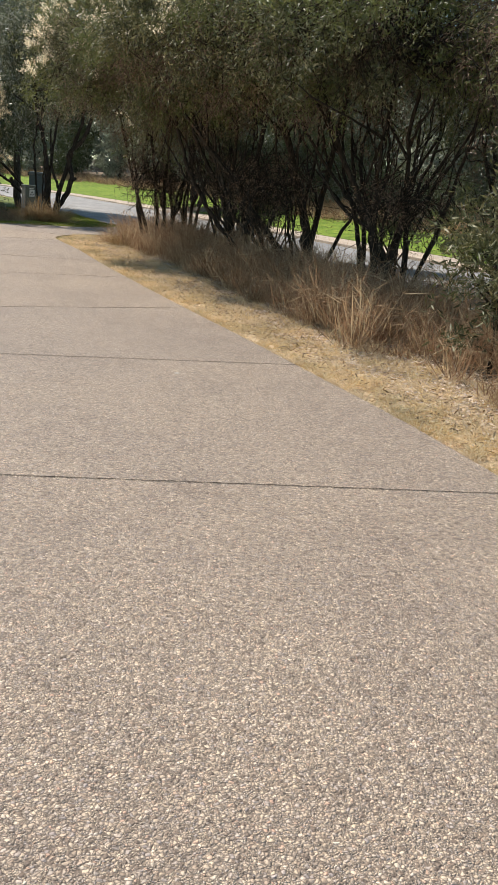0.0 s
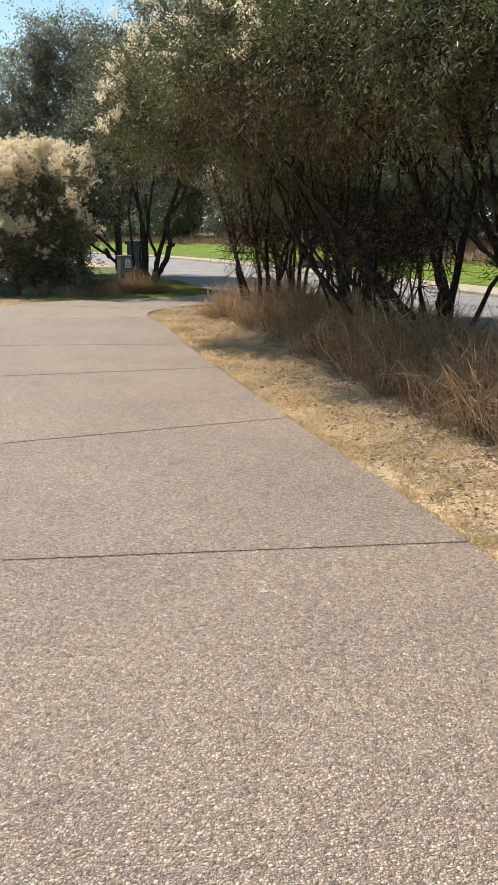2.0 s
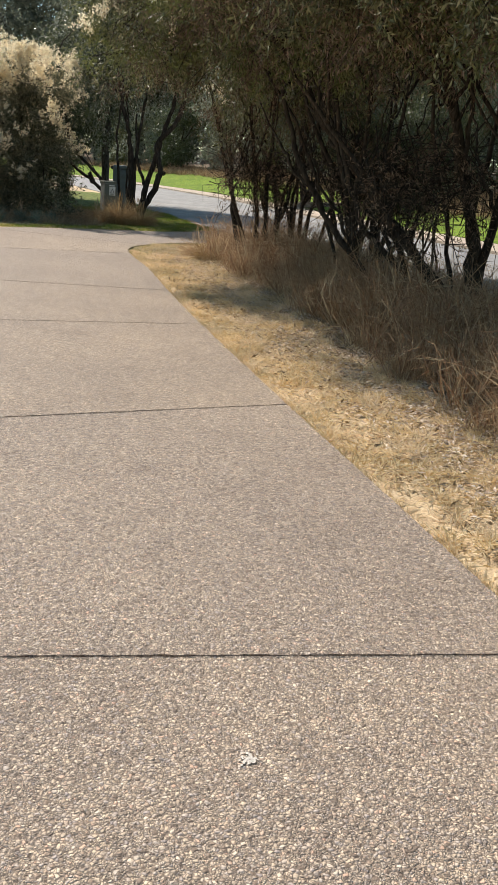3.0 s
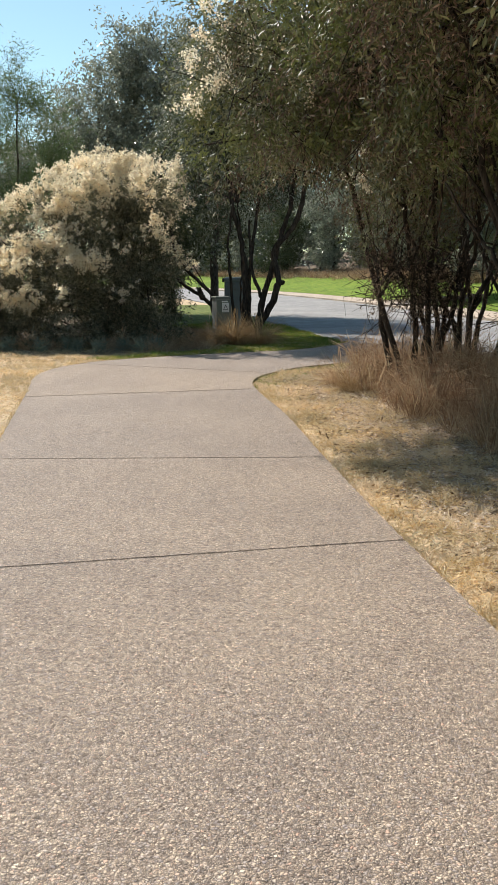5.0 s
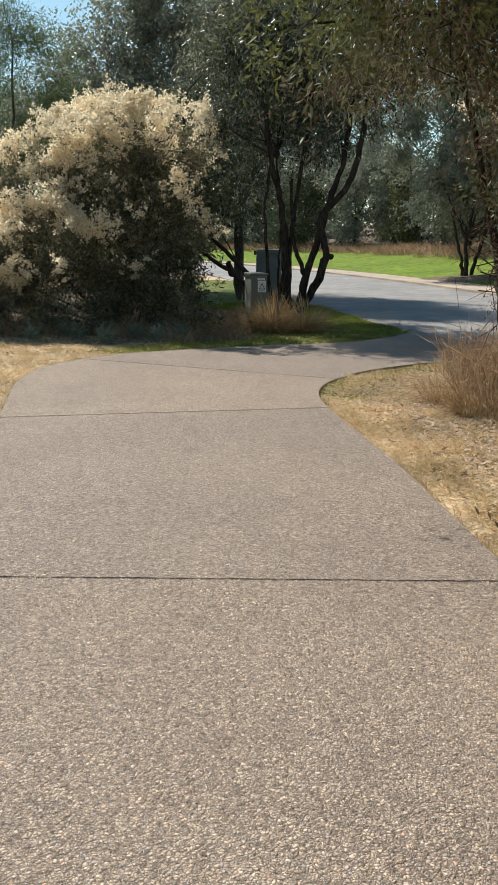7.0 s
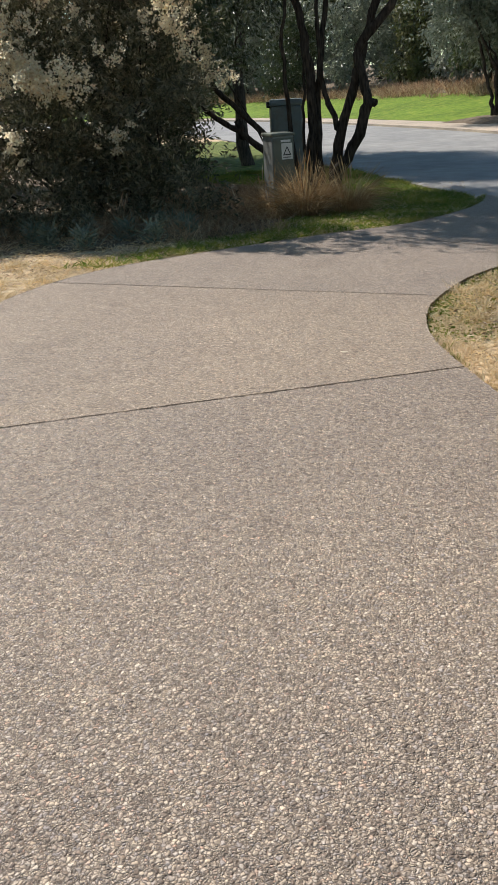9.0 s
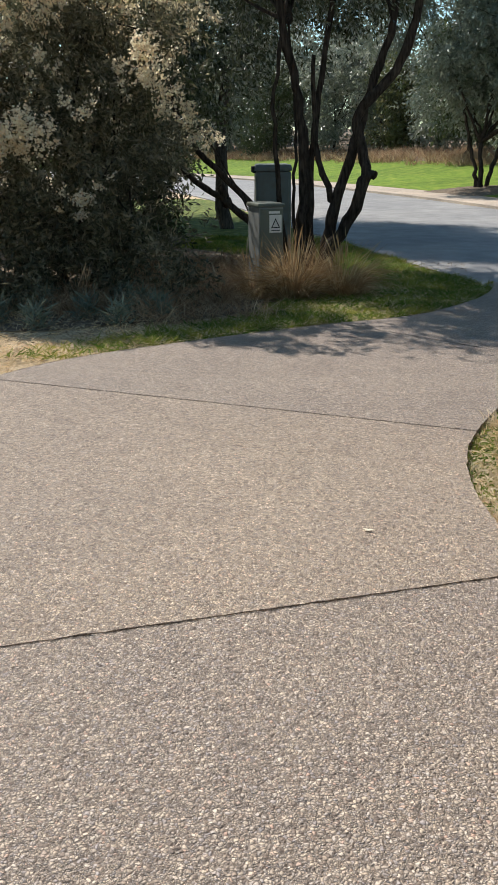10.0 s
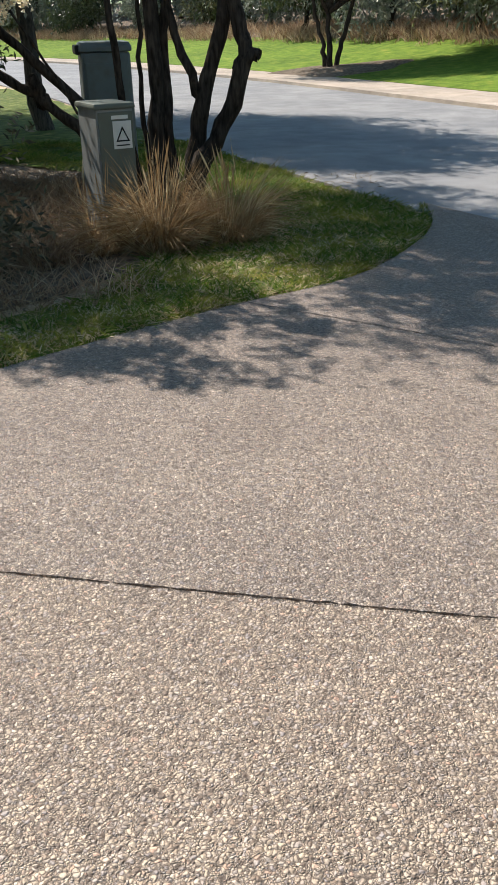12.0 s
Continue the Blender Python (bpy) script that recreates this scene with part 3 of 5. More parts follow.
# ---- trees and bushes ----
def wattle(x, y, stems, blobs, seed, sprays_n, per=21, low=1.7, leaf=0.066, mat=None, dead=0.34, label="multi-stemmed wattle tree with drooping olive leaves", flowers=0, group="trees beside the path", twigs=420, shell=0.4, tangle=130):
    """A many-stemmed small tree: bent stems, limbs, dead inner twigs and drooping leaves."""
    rng = np.random.default_rng(seed)
    e = thing("wattle_tree", x, y)
    tops = []
    for pts, r in stems:
        stem("stem", e, rng, pts, r, r * 0.42, amount=0.014)
        for q in pts[1:]:
            tops.append(q)
        for j in (1, 2):
            # crooked side branches
            a, b = np.array(pts[j]), np.array(pts[j + 1])
            a = a + (b - a) * rng.uniform(0, 0.5)
            w = (b - a) / np.linalg.norm(b - a) + rng.normal(0, 0.5, 3) * np.array([1, 1, 0.5])
            ln = rng.uniform(0.35, 0.75)
            stem("branch", e, rng, [a, a + w * ln * 0.5 + rng.normal(0, 0.05, 3), a + w * ln + np.array([0, 0, 0.15]), a + w * ln * 1.6 + np.array([0, 0, 0.4])], r * 0.5, r * 0.18, amount=0.016, sides=6, steps=4)
    tops = [t for t in tops if t[2] > 1.1]
    p, d = sprays(rng, blobs, sprays_n, shell, low, 9, 0.13)
    tagged(join_tubes("branchwork", e, limbs_to(rng, tops, p, 70, 0.024), M_BARK), kind="stuff")
    inner, di = sprays(rng, [(b[0], b[1], b[2], b[3] * 0.8, b[4] * 0.8, b[5] * 0.85) for b in blobs], twigs, 0.5, low - 0.5)
    tagged(join_tubes("twig_tangle", e, twig_tubes(rng, inner, di, 0.7, 0.007), M_BARK), kind="stuff")
    foliage("crown", e, rng, p, d, per, 0.32, leaf, 0.0185, mat or M_WATTLE, droop=0.4, spread=0.8)
    if dead:
        k = max(10, int(dead * sprays_n))
        q, dq = sprays(rng, [(b[0], b[1], b[2] - 0.4, b[3] * 0.93, b[4] * 0.93, b[5] * 0.8) for b in blobs], k, 0.5, low - 0.45, 7, 0.12)
        foliage("dead_foliage", e, rng, q, dq, per, 0.4, leaf * 0.8, 0.011, M_TWIG, droop=0.5, spread=0.7, label="brown dead leaves and fine twigs")
    # tangle of dead twigs among the stems, under the crown
    lowb = [(b[0] * 0.4 + x * 0.6, b[1] * 0.4 + y * 0.6, 1.4, 0.6, 0.6, 0.75) for b in blobs[:2]]
    q, dq = sprays(rng, lowb, tangle, 0.6, 0.55)
    tagged(join_tubes("bare_twig_tangle", e, twig_tubes(rng, q, dq, 0.65, 0.007), M_BARK), kind="stuff")
    foliage("dry_foliage", e, rng, q, dq, 26, 0.4, 0.06, 0.011, M_TWIG, droop=0.3, spread=0.8, label="brown dead leaves among the stems")
    if flowers:
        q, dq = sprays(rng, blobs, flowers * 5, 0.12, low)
        # sprays kept to the sunward side, where they also stand in for lit leaves
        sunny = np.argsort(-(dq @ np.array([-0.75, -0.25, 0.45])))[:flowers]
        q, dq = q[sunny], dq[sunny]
        foliage("blossom", e, rng, q, dq + np.array([0, 0, 0.5]), 80, 0.20, 0.026, 0.02, M_FLOWER, droop=0.0, spread=0.7, jitter=0.03, label="cream flower sprays, also standing in for sunlit leaves")
    tagged(e, label, "tree", group)
    return settle(e)


def fan(x, y, n, seed, top, spread, r=0.035, lean=(0, 0)):
    """Stems that fan out from one foot."""
    rng = np.random.default_rng(seed)
    out = []
    for i in range(n):
        a = 2 * math.pi * (i + rng.uniform(-0.3, 0.3)) / n
        s = spread * rng.uniform(0.3, 1.45)
        bx, by = x + 0.28 * math.cos(a) * rng.uniform(0.2, 1.5), y + 0.28 * math.sin(a) * rng.uniform(0.2, 1.5)
        dx, dy = math.cos(a) * s + lean[0], math.sin(a) * s + lean[1]
        hgt = top * rng.uniform(0.75, 1.1)
        out.append(([(bx, by, -0.06), (bx + dx * 0.25 + rng.normal(0, 0.07), by + dy * 0.25, hgt * 0.33), (bx + dx * 0.6 + rng.normal(0, 0.14), by + dy * 0.6 + rng.normal(0, 0.1), hgt * 0.68), (bx + dx, by + dy, hgt)], r * rng.uniform(0.7, 1.35)))
    return out


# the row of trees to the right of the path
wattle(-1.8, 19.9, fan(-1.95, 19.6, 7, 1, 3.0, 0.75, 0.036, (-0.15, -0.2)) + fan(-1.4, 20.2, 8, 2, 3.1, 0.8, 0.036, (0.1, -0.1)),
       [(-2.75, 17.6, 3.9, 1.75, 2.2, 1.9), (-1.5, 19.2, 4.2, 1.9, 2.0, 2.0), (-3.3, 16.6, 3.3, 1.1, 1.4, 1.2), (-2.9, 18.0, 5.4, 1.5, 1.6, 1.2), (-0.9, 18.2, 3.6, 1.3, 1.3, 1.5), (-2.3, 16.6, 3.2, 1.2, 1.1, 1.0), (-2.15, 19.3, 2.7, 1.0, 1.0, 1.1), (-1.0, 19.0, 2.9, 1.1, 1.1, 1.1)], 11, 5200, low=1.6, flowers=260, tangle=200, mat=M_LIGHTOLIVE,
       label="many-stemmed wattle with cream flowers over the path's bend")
wattle(0.95, 13.9, [([(0.95, 13.9, -0.06), (0.93, 13.9, 0.7), (0.8, 13.8, 1.3), (0.45, 13.5, 2.2), (0.1, 13.2, 3.3)], 0.085),
                    ([(1.0, 13.95, -0.06), (1.05, 13.9, 0.9), (1.15, 13.7, 1.7), (1.25, 13.4, 2.6), (1.3, 13.2, 3.6)], 0.055),
                    ([(0.9, 14.0, 0.15), (0.3, 14.4, 0.75), (-0.35, 14.9, 1.5), (-1.0, 15.3, 2.3), (-1.5, 15.5, 3.2)], 0.07),
                    ([(1.1, 13.9, 0.1), (1.5, 13.8, 0.9), (1.8, 13.6, 1.9), (2.0, 13.4, 3.0)], 0.035),
                    ([(0.8, 13.95, 0.1), (0.62, 13.9, 1.0), (0.35, 13.95, 2.0), (0.2, 14.0, 3.0)], 0.03),
                    ([(0.15, 15.0, -0.06), (-0.1, 15.0, 0.35), (-0.75, 15.1, 1.05), (-1.2, 15.2, 1.9), (-1.45, 15.2, 2.8)], 0.05),
                    ([(0.6, 14.5, -0.06), (0.25, 14.6, 0.5), (-0.3, 14.7, 1.05), (-0.6, 14.8, 1.9), (-0.75, 14.8, 2.8)], 0.045),
                    ([(0.35, 14.2, -0.06), (0.2, 14.2, 0.7), (-0.2, 14.2, 1.4), (-0.75, 14.2, 2.0), (-1.3, 14.2, 2.7)], 0.04)],
       [(0.2, 13.0, 3.7, 1.9, 1.8, 1.7), (-1.1, 14.2, 3.7, 1.6, 1.8, 1.6), (1.5, 13.4, 4.0, 1.6, 1.7, 1.7), (-0.4, 12.0, 3.3, 1.3, 1.3, 1.0), (-1.9, 14.6, 3.5, 1.1, 1.2, 1.1), (-1.75, 13.4, 3.5, 0.7, 0.8, 0.6), (-0.95, 12.3, 3.3, 0.7, 0.7, 0.6)], 12, 4900, low=1.8, flowers=90, tangle=120,
       label="leaning dark-trunked wattle with drooping olive leaves")
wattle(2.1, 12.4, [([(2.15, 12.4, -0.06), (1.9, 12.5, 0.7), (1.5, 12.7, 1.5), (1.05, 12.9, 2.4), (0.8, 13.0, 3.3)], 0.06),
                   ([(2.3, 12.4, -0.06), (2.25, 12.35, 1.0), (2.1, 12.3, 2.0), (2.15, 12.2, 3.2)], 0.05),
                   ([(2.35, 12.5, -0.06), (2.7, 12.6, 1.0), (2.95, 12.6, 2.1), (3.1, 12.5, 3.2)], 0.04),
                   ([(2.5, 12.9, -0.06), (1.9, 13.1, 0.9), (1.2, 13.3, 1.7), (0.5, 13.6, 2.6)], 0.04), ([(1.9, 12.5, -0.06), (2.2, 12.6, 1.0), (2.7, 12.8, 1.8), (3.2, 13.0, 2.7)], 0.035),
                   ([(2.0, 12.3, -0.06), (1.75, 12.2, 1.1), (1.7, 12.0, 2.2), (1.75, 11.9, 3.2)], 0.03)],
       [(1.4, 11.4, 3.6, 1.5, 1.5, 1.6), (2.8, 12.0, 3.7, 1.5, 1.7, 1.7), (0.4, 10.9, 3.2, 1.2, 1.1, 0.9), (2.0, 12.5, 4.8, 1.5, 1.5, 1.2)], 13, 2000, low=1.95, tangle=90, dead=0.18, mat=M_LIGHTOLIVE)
wattle(-0.2, 16.6, fan(-0.15, 16.4, 11, 5, 3.1, 1.1, 0.034, (-0.2, 0.1)), [(-0.7, 16.6, 4.0, 1.7, 1.7, 1.8), (0.6, 17.2, 4.2, 1.6, 1.6, 1.7), (-1.8, 16.4, 4.3, 1.3, 1.4, 1.5)], 14, 2200, low=1.9, tangle=240)
wattle(2.6, 16.8, fan(2.6, 16.8, 10, 6, 3.2, 1.1, 0.04), [(2.2, 16.5, 4.1, 1.8, 1.7, 1.9), (3.6, 17.2, 4.2, 1.6, 1.6, 1.8)], 15, 900, low=2.3, tangle=30, mat=M_DARKLEAF, label="dense many-stemmed wattle with dark green leaves")
wattle(-0.4, 21.0, fan(-0.4, 21.0, 8, 7, 3.2, 0.9, 0.04), [(-0.4, 20.6, 4.2, 1.7, 1.6, 1.9), (0.6, 21.2, 4.4, 1.4, 1.5, 1.7)], 16, 1000, low=2.2, tangle=40, mat=M_DARKLEAF, label="many-stemmed wattle with dark green leaves by the road")
wattle(4.4, 11.5, fan(4.4, 11.5, 5, 8, 3.0, 0.8, 0.045), [(4.1, 11.2, 3.4, 1.6, 1.6, 1.9), (4.8, 12.5, 3.6, 1.5, 1.5, 1.9)], 17, 1300, low=1.2)
wattle(4.6, 15.2, fan(4.6, 15.2, 5, 9, 3.0, 0.8, 0.045), [(4.6, 15.0, 3.4, 1.7, 1.6, 2.0)], 18, 700, low=1.0, mat=M_DARKLEAF)
wattle(3.6, 8.9, fan(3.7, 9.0, 5, 10, 2.6, 0.7, 0.04), [(3.5, 8.9, 3.3, 1.3, 1.3, 1.6), (2.75, 9.4, 3.5, 1.0, 1.1, 1.0)], 19, 1100, low=1.6, label="tall wattle with sparse drooping leaves", shell=0.6)


def shrub(x, y, blobs, seed, n, leaf, width, mat, label, per=22, low=0.02, name="shrub", stems=6, group="", spray=0.3, droop=0.1, spread=0.7, cat="shrub", shell=0.4, barkr=0.022):
    rng = np.random.default_rng(seed)
    e = thing(name, x, y, float(height(np.array([x]), np.array([y]))[0]))
    z0 = e.location.z
    tops = []
    for i in range(stems):
        b = blobs[i % len(blobs)]
        q = np.array(b[:3]) + rng.normal(0, 0.35, 3) * np.array(b[3:])
        f = np.array([x, y, z0 - 0.03]) + np.array([rng.normal(0, 0.15), rng.normal(0, 0.15), 0])
        stem("stem", e, rng, [f, f * 0.5 + q * 0.5 + rng.normal(0, 0.08, 3), q], barkr, barkr * 0.4, steps=4)
        tops.append(q)
    p, d = sprays(rng, blobs, n, shell, low, 12, 0.12)
    p[:, 2] = np.maximum(p[:, 2], z0 + 0.05)
    tagged(join_tubes("branchwork", e, limbs_to(rng, tops, p, 30, barkr * 0.6), M_BARK), kind="stuff")
    foliage("crown", e, rng, p, d, per, spray, leaf, width, mat, droop=droop, spread=spread)
    tagged(e, label, cat, group)
    return settle(e), p, d, rng


# shrub close to the path's start
shrub(2.5, 7.75, [(2.35, 7.7, 0.6, 0.5, 0.45, 0.6), (2.4, 7.9, 1.25, 0.5, 0.45, 0.65), (2.1, 7.55, 0.45, 0.4, 0.3, 0.45), (2.6, 8.05, 1.8, 0.5, 0.5, 0.5)], 21, 400, 0.10, 0.019, M_WATTLE, "olive-green shrub with narrow leaves beside dry grass", per=20, droop=-0.1)

shrub(3.3, 19.4, [(3.3, 19.4, 1.5, 1.1, 0.9, 1.0), (2.3, 20.0, 1.8, 0.8, 0.8, 0.9)], 23, 520, 0.08, 0.022, M_DARKLEAF, "dark green shrub between trees and road", per=22, low=0.5, stems=9)
shrub(5.0, 16.5, [(5.0, 16.5, 1.2, 1.3, 1.2, 1.3), (4.2, 17.6, 1.4, 0.9, 0.9, 1.1)], 24, 700, 0.08, 0.022, M_DARKLEAF, "dark green shrub between trees and road", per=22, low=0.2, stems=9)
shrub(0.25, 18.1, [(0.2, 18.1, 1.5, 0.75, 0.7, 0.7), (-0.3, 18.4, 1.9, 0.6, 0.6, 0.6)], 26, 420, 0.08, 0.02, M_DARKLEAF, "dark green shrub between trees and road", per=22, low=0.85, stems=8)
shrub(0.9, 20.4, [(0.9, 20.4, 1.7, 0.8, 0.8, 0.7)], 25, 300, 0.08, 0.02, M_DARKLEAF, "dark green shrub between trees and road", per=22, low=0.9, stems=7)

# large cream-flowering bush
BUSH = [(-8.7, 25.0, 1.5, 1.6, 1.2, 1.75), (-8.0, 25.1, 1.7, 0.85, 1.0, 1.4), (-10.3, 25.1, 1.4, 1.6, 1.3, 1.45), (-9.2, 25.3, 2.5, 1.2, 1.0, 1.0),
        (-7.75, 24.9, 2.85, 0.62, 0.7, 0.72), (-11.8, 24.9, 1.1, 1.3, 1.2, 1.15), (-8.4, 25.2, 2.95, 0.7, 0.7, 0.75), (-13.3, 25.2, 0.9, 1.2, 1.1, 1.0),
        (-7.75, 24.5, 0.55, 0.85, 0.6, 0.6), (-9.1, 24.1, 0.55, 1.1, 0.6, 0.65), (-10.8, 24.0, 0.5, 1.2, 0.6, 0.6), (-10.1, 25.0, 2.3, 0.7, 0.7, 0.7),
        (-9.4, 24.0, 1.0, 1.5, 0.8, 0.85), (-8.2, 24.3, 1.3, 0.9, 0.7, 0.9), (-10.9, 24.1, 1.0, 1.2, 0.8, 0.8),
        (-8.6, 23.5, 0.35, 1.0, 0.5, 0.45), (-10.3, 23.2, 0.35, 1.2, 0.5, 0.45), (-7.4, 24.0, 0.3, 0.7, 0.4, 0.4)]
fb, fp, fd, frng = shrub(-8.8, 25.2, BUSH, 22, 7200, 0.08, 0.024, M_BUSH, "large rounded bush covered in cream flower plumes massed to imitate the sunlit part", per=16, name="flowering_bush", stems=14, spray=0.3, cat="bush", shell=0.3)
q, dq = sprays(frng, BUSH, 16000, 0.04, 0.6)
# keep the sites on the outer skin of the bush
B = np.array(BUSH)
skin = (((q[:, None] - B[None, :, :3]) / (B[None, :, 3:] * 0.88)) ** 2).sum(-1).min(1) > 1.0
q, dq = q[skin], dq[skin]
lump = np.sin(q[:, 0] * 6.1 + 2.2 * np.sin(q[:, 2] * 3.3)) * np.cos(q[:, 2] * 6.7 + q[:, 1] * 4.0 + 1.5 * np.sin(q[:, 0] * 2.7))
# plumes massed where sun would strike, so their cream doubles as light
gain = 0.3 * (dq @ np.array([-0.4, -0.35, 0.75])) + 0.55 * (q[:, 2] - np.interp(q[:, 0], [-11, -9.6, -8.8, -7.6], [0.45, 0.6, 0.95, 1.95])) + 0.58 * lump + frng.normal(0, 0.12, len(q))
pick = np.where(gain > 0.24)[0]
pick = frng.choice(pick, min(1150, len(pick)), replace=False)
# each plume: flower sprays stacked along an upward-leaning axis, narrowing to its tip
up = dq[pick] * 0.8 + np.array([0, 0, 0.35]) + frng.normal(0, 0.4, (len(pick), 3))
up /= np.linalg.norm(up, axis=1, keepdims=True)
u = frng.uniform(0, 1, (len(pick), 9))
long = frng.uniform(0.08, 0.24, len(pick))
q = (q[pick] + (dq[pick] + np.array([-0.1, 0, 0.2])) * frng.uniform(0.03, 0.19, (len(pick), 1)))[:, None] + up[:, None] * (u * long[:, None])[..., None] + frng.normal(0, 0.085, (len(pick), 9, 3)) * (1.1 - 0.6 * u)[..., None]
dq = np.repeat(up, 9, 0)
foliage("blossom", fb, frng, q.reshape(-1, 3), dq, 17, 0.09, 0.034, 0.028, M_FLOWER, droop=0.0, spread=0.9, jitter=0.02, label="cream flower plumes massed to imitate the sunlit part")
settle(fb)


# multi-stemmed tree behind the cabinet
def road_tree():
    rng = np.random.default_rng(31)
    e = thing("roadside_tree", -5.9, 27.0)
    defs = [([(-6.02, 27.0, -0.06), (-6.04, 27.0, 0.6), (-6.02, 27.0, 1.2), (-6.1, 27.0, 2.1), (-6.3, 26.9, 2.9), (-6.5, 26.8, 4.2)], 0.085),
            ([(-5.9, 27.05, -0.06), (-5.95, 27.05, 0.7), (-5.93, 27.1, 1.6), (-5.8, 27.2, 2.6), (-5.6, 27.3, 4.0)], 0.06),
            ([(-5.85, 26.95, -0.06), (-5.62, 26.95, 0.4), (-5.38, 26.95, 0.78), (-5.22, 26.95, 1.25), (-5.28, 27.0, 1.55), (-5.32, 27.0, 1.95), (-4.9, 27.0, 2.4), (-4.68, 27.0, 2.95), (-4.5, 27.0, 4.1)], 0.095),
            ([(-5.75, 27.05, -0.06), (-5.68, 27.05, 0.55), (-5.6, 27.05, 0.95), (-5.42, 27.1, 1.5), (-5.2, 27.1, 2.2), (-4.95, 27.15, 3.0), (-4.8, 27.2, 4.2)], 0.085),
            ([(-5.62, 27.06, 0.85), (-5.75, 27.0, 1.2), (-5.9, 27.0, 1.6), (-5.92, 27.0, 2.6)], 0.05),
            ([(-6.2, 27.0, -0.06), (-6.32, 27.0, 0.7), (-6.38, 26.95, 1.35), (-6.4, 26.9, 2.2), (-6.25, 26.9, 3.2)], 0.042),
            ([(-6.3, 26.95, -0.06), (-6.5, 26.9, 0.6), (-6.85, 26.8, 1.05), (-7.4, 26.75, 1.55), (-7.7, 26.7, 2.1), (-7.9, 26.7, 3.1)], 0.055),
            ([(-6.3, 26.85, -0.06), (-6.6, 26.8, 0.55), (-6.95, 26.75, 0.9), (-7.35, 26.7, 1.15), (-7.68, 26.7, 1.36)], 0.06),
            ([(-6.1, 27.15, -0.06), (-6.2, 27.2, 0.9), (-6.18, 27.3, 1.8), (-6.3, 27.35, 3.0)], 0.03)]
    tops = []
    for pts, r in defs:
        stem("stem", e, rng, pts, r, r * 0.5, amount=0.012, sides=9)
        tops.append(pts[-1])
        tops.append(pts[-2])
    stem("stub", e, rng, [(-5.24, 26.95, 1.18), (-5.16, 26.93, 1.24), (-5.1, 26.92, 1.25)], 0.075, 0.05)
    stem("stub", e, rng, [(-7.02, 26.75, 0.93), (-7.06, 26.72, 1.05), (-7.1, 26.7, 1.12)], 0.06, 0.045)
    stem("dead_branch", e, rng, [(-6.55, 26.4, 0.72), (-6.9, 26.5, 1.25), (-7.4, 26.5, 1.95), (-7.7, 26.5, 2.3)], 0.014, 0.008)
    blobs = [(-5.9, 27.2, 4.7, 1.8, 1.6, 1.5), (-4.5, 27.0, 4.7, 1.6, 1.6, 1.5), (-7.3, 28.7, 4.0, 1.5, 1.4, 1.7), (-6.2, 28.2, 5.8, 1.9, 1.7, 1.3), (-5.6, 27.6, 3.4, 0.9, 0.9, 0.6), (-6.9, 26.6, 5.0, 0.9, 0.9, 0.8), (-6.9, 30.0, 5.1, 1.3, 1.3, 1.0), (-5.5, 29.4, 5.2, 1.3, 1.2, 0.9)]
    p, d = sprays(rng, blobs, 4700, 0.4, 2.2, 14, 0.18)
    tagged(join_tubes("branchwork", e, limbs_to(rng, [t for t in tops if t[2] > 2], p, 60, 0.03), M_BARK), kind="stuff")
    foliage("crown", e, rng, p, d, 18, 0.35, 0.09, 0.029, M_FLECK, droop=0.35, spread=0.7)
    tagged(e, "dark multi-stemmed roadside tree with a lopped limb", "tree")
    settle(e)
    e.scale = (0.92, 0.92, 0.98)
    e.location.x -= 0.025
    e.location.y -= 0.75


road_tree()


def tall_tree(x, y, trunk_h, r, blobs, seed, n, leaf, width, mat, label, name="tree", per=14, limbs=40, droop=0.4, spray=0.5, bark=None, group="", low=0.4, shell=0.45, spread=0.7, twin=0.0):
    rng = np.random.default_rng(seed)
    z0 = float(height(np.array([x]), np.array([y]))[0])
    e = thing(name, x, y, z0)
    top = (x + rng.normal(0, 0.2), y, z0 + trunk_h)
    stem("trunk", e, rng, [(x, y, z0 - 0.1), (x + rng.normal(0, 0.1), y, z0 + trunk_h * 0.5), top], r, r * 0.6, bark or M_BARKG, 0.03)
    tops = [top]
    if twin:
        stem("trunk", e, rng, [(x + 0.12, y, z0 - 0.1), (x + twin * 0.45, y + 0.05, z0 + trunk_h * 0.5), (x + twin * 0.8, y, z0 + trunk_h), (x + twin, y, z0 + trunk_h * 1.6)], r * 0.85, r * 0.5, bark or M_BARKG, 0.03)
        stem("trunk", e, rng, [(x - 0.1, y + 0.1, z0 - 0.1), (x - twin * 0.35, y + 0.1, z0 + trunk_h * 0.45), (x - twin * 0.75, y + 0.1, z0 + trunk_h * 1.1), (x - twin, y, z0 + trunk_h * 1.7)], r * 0.8, r * 0.4, bark or M_BARKG, 0.03)
    for b in blobs:
        q = (b[0], b[1], b[2])
        stem("limb", e, rng, [top, ((top[0] + q[0]) / 2 + rng.normal(0, 0.2), (top[1] + q[1]) / 2, (top[2] * 0.55 + q[2] * 0.45)), q], r * 0.5, r * 0.18, bark or M_BARKG, 0.03)
        tops += [q]
    p, d = sprays(rng, blobs, n, shell, z0 + low, 12, 0.24)
    tagged(join_tubes("branchwork", e, limbs_to(rng, tops, p, limbs, r * 0.16), bark or M_BARKG), kind="stuff")
    foliage("crown", e, rng, p, d, per, spray, leaf, width, mat, droop=droop, spread=spread, jitter=0.08)
    tagged(e, label, "tree", group)
    return settle(e)


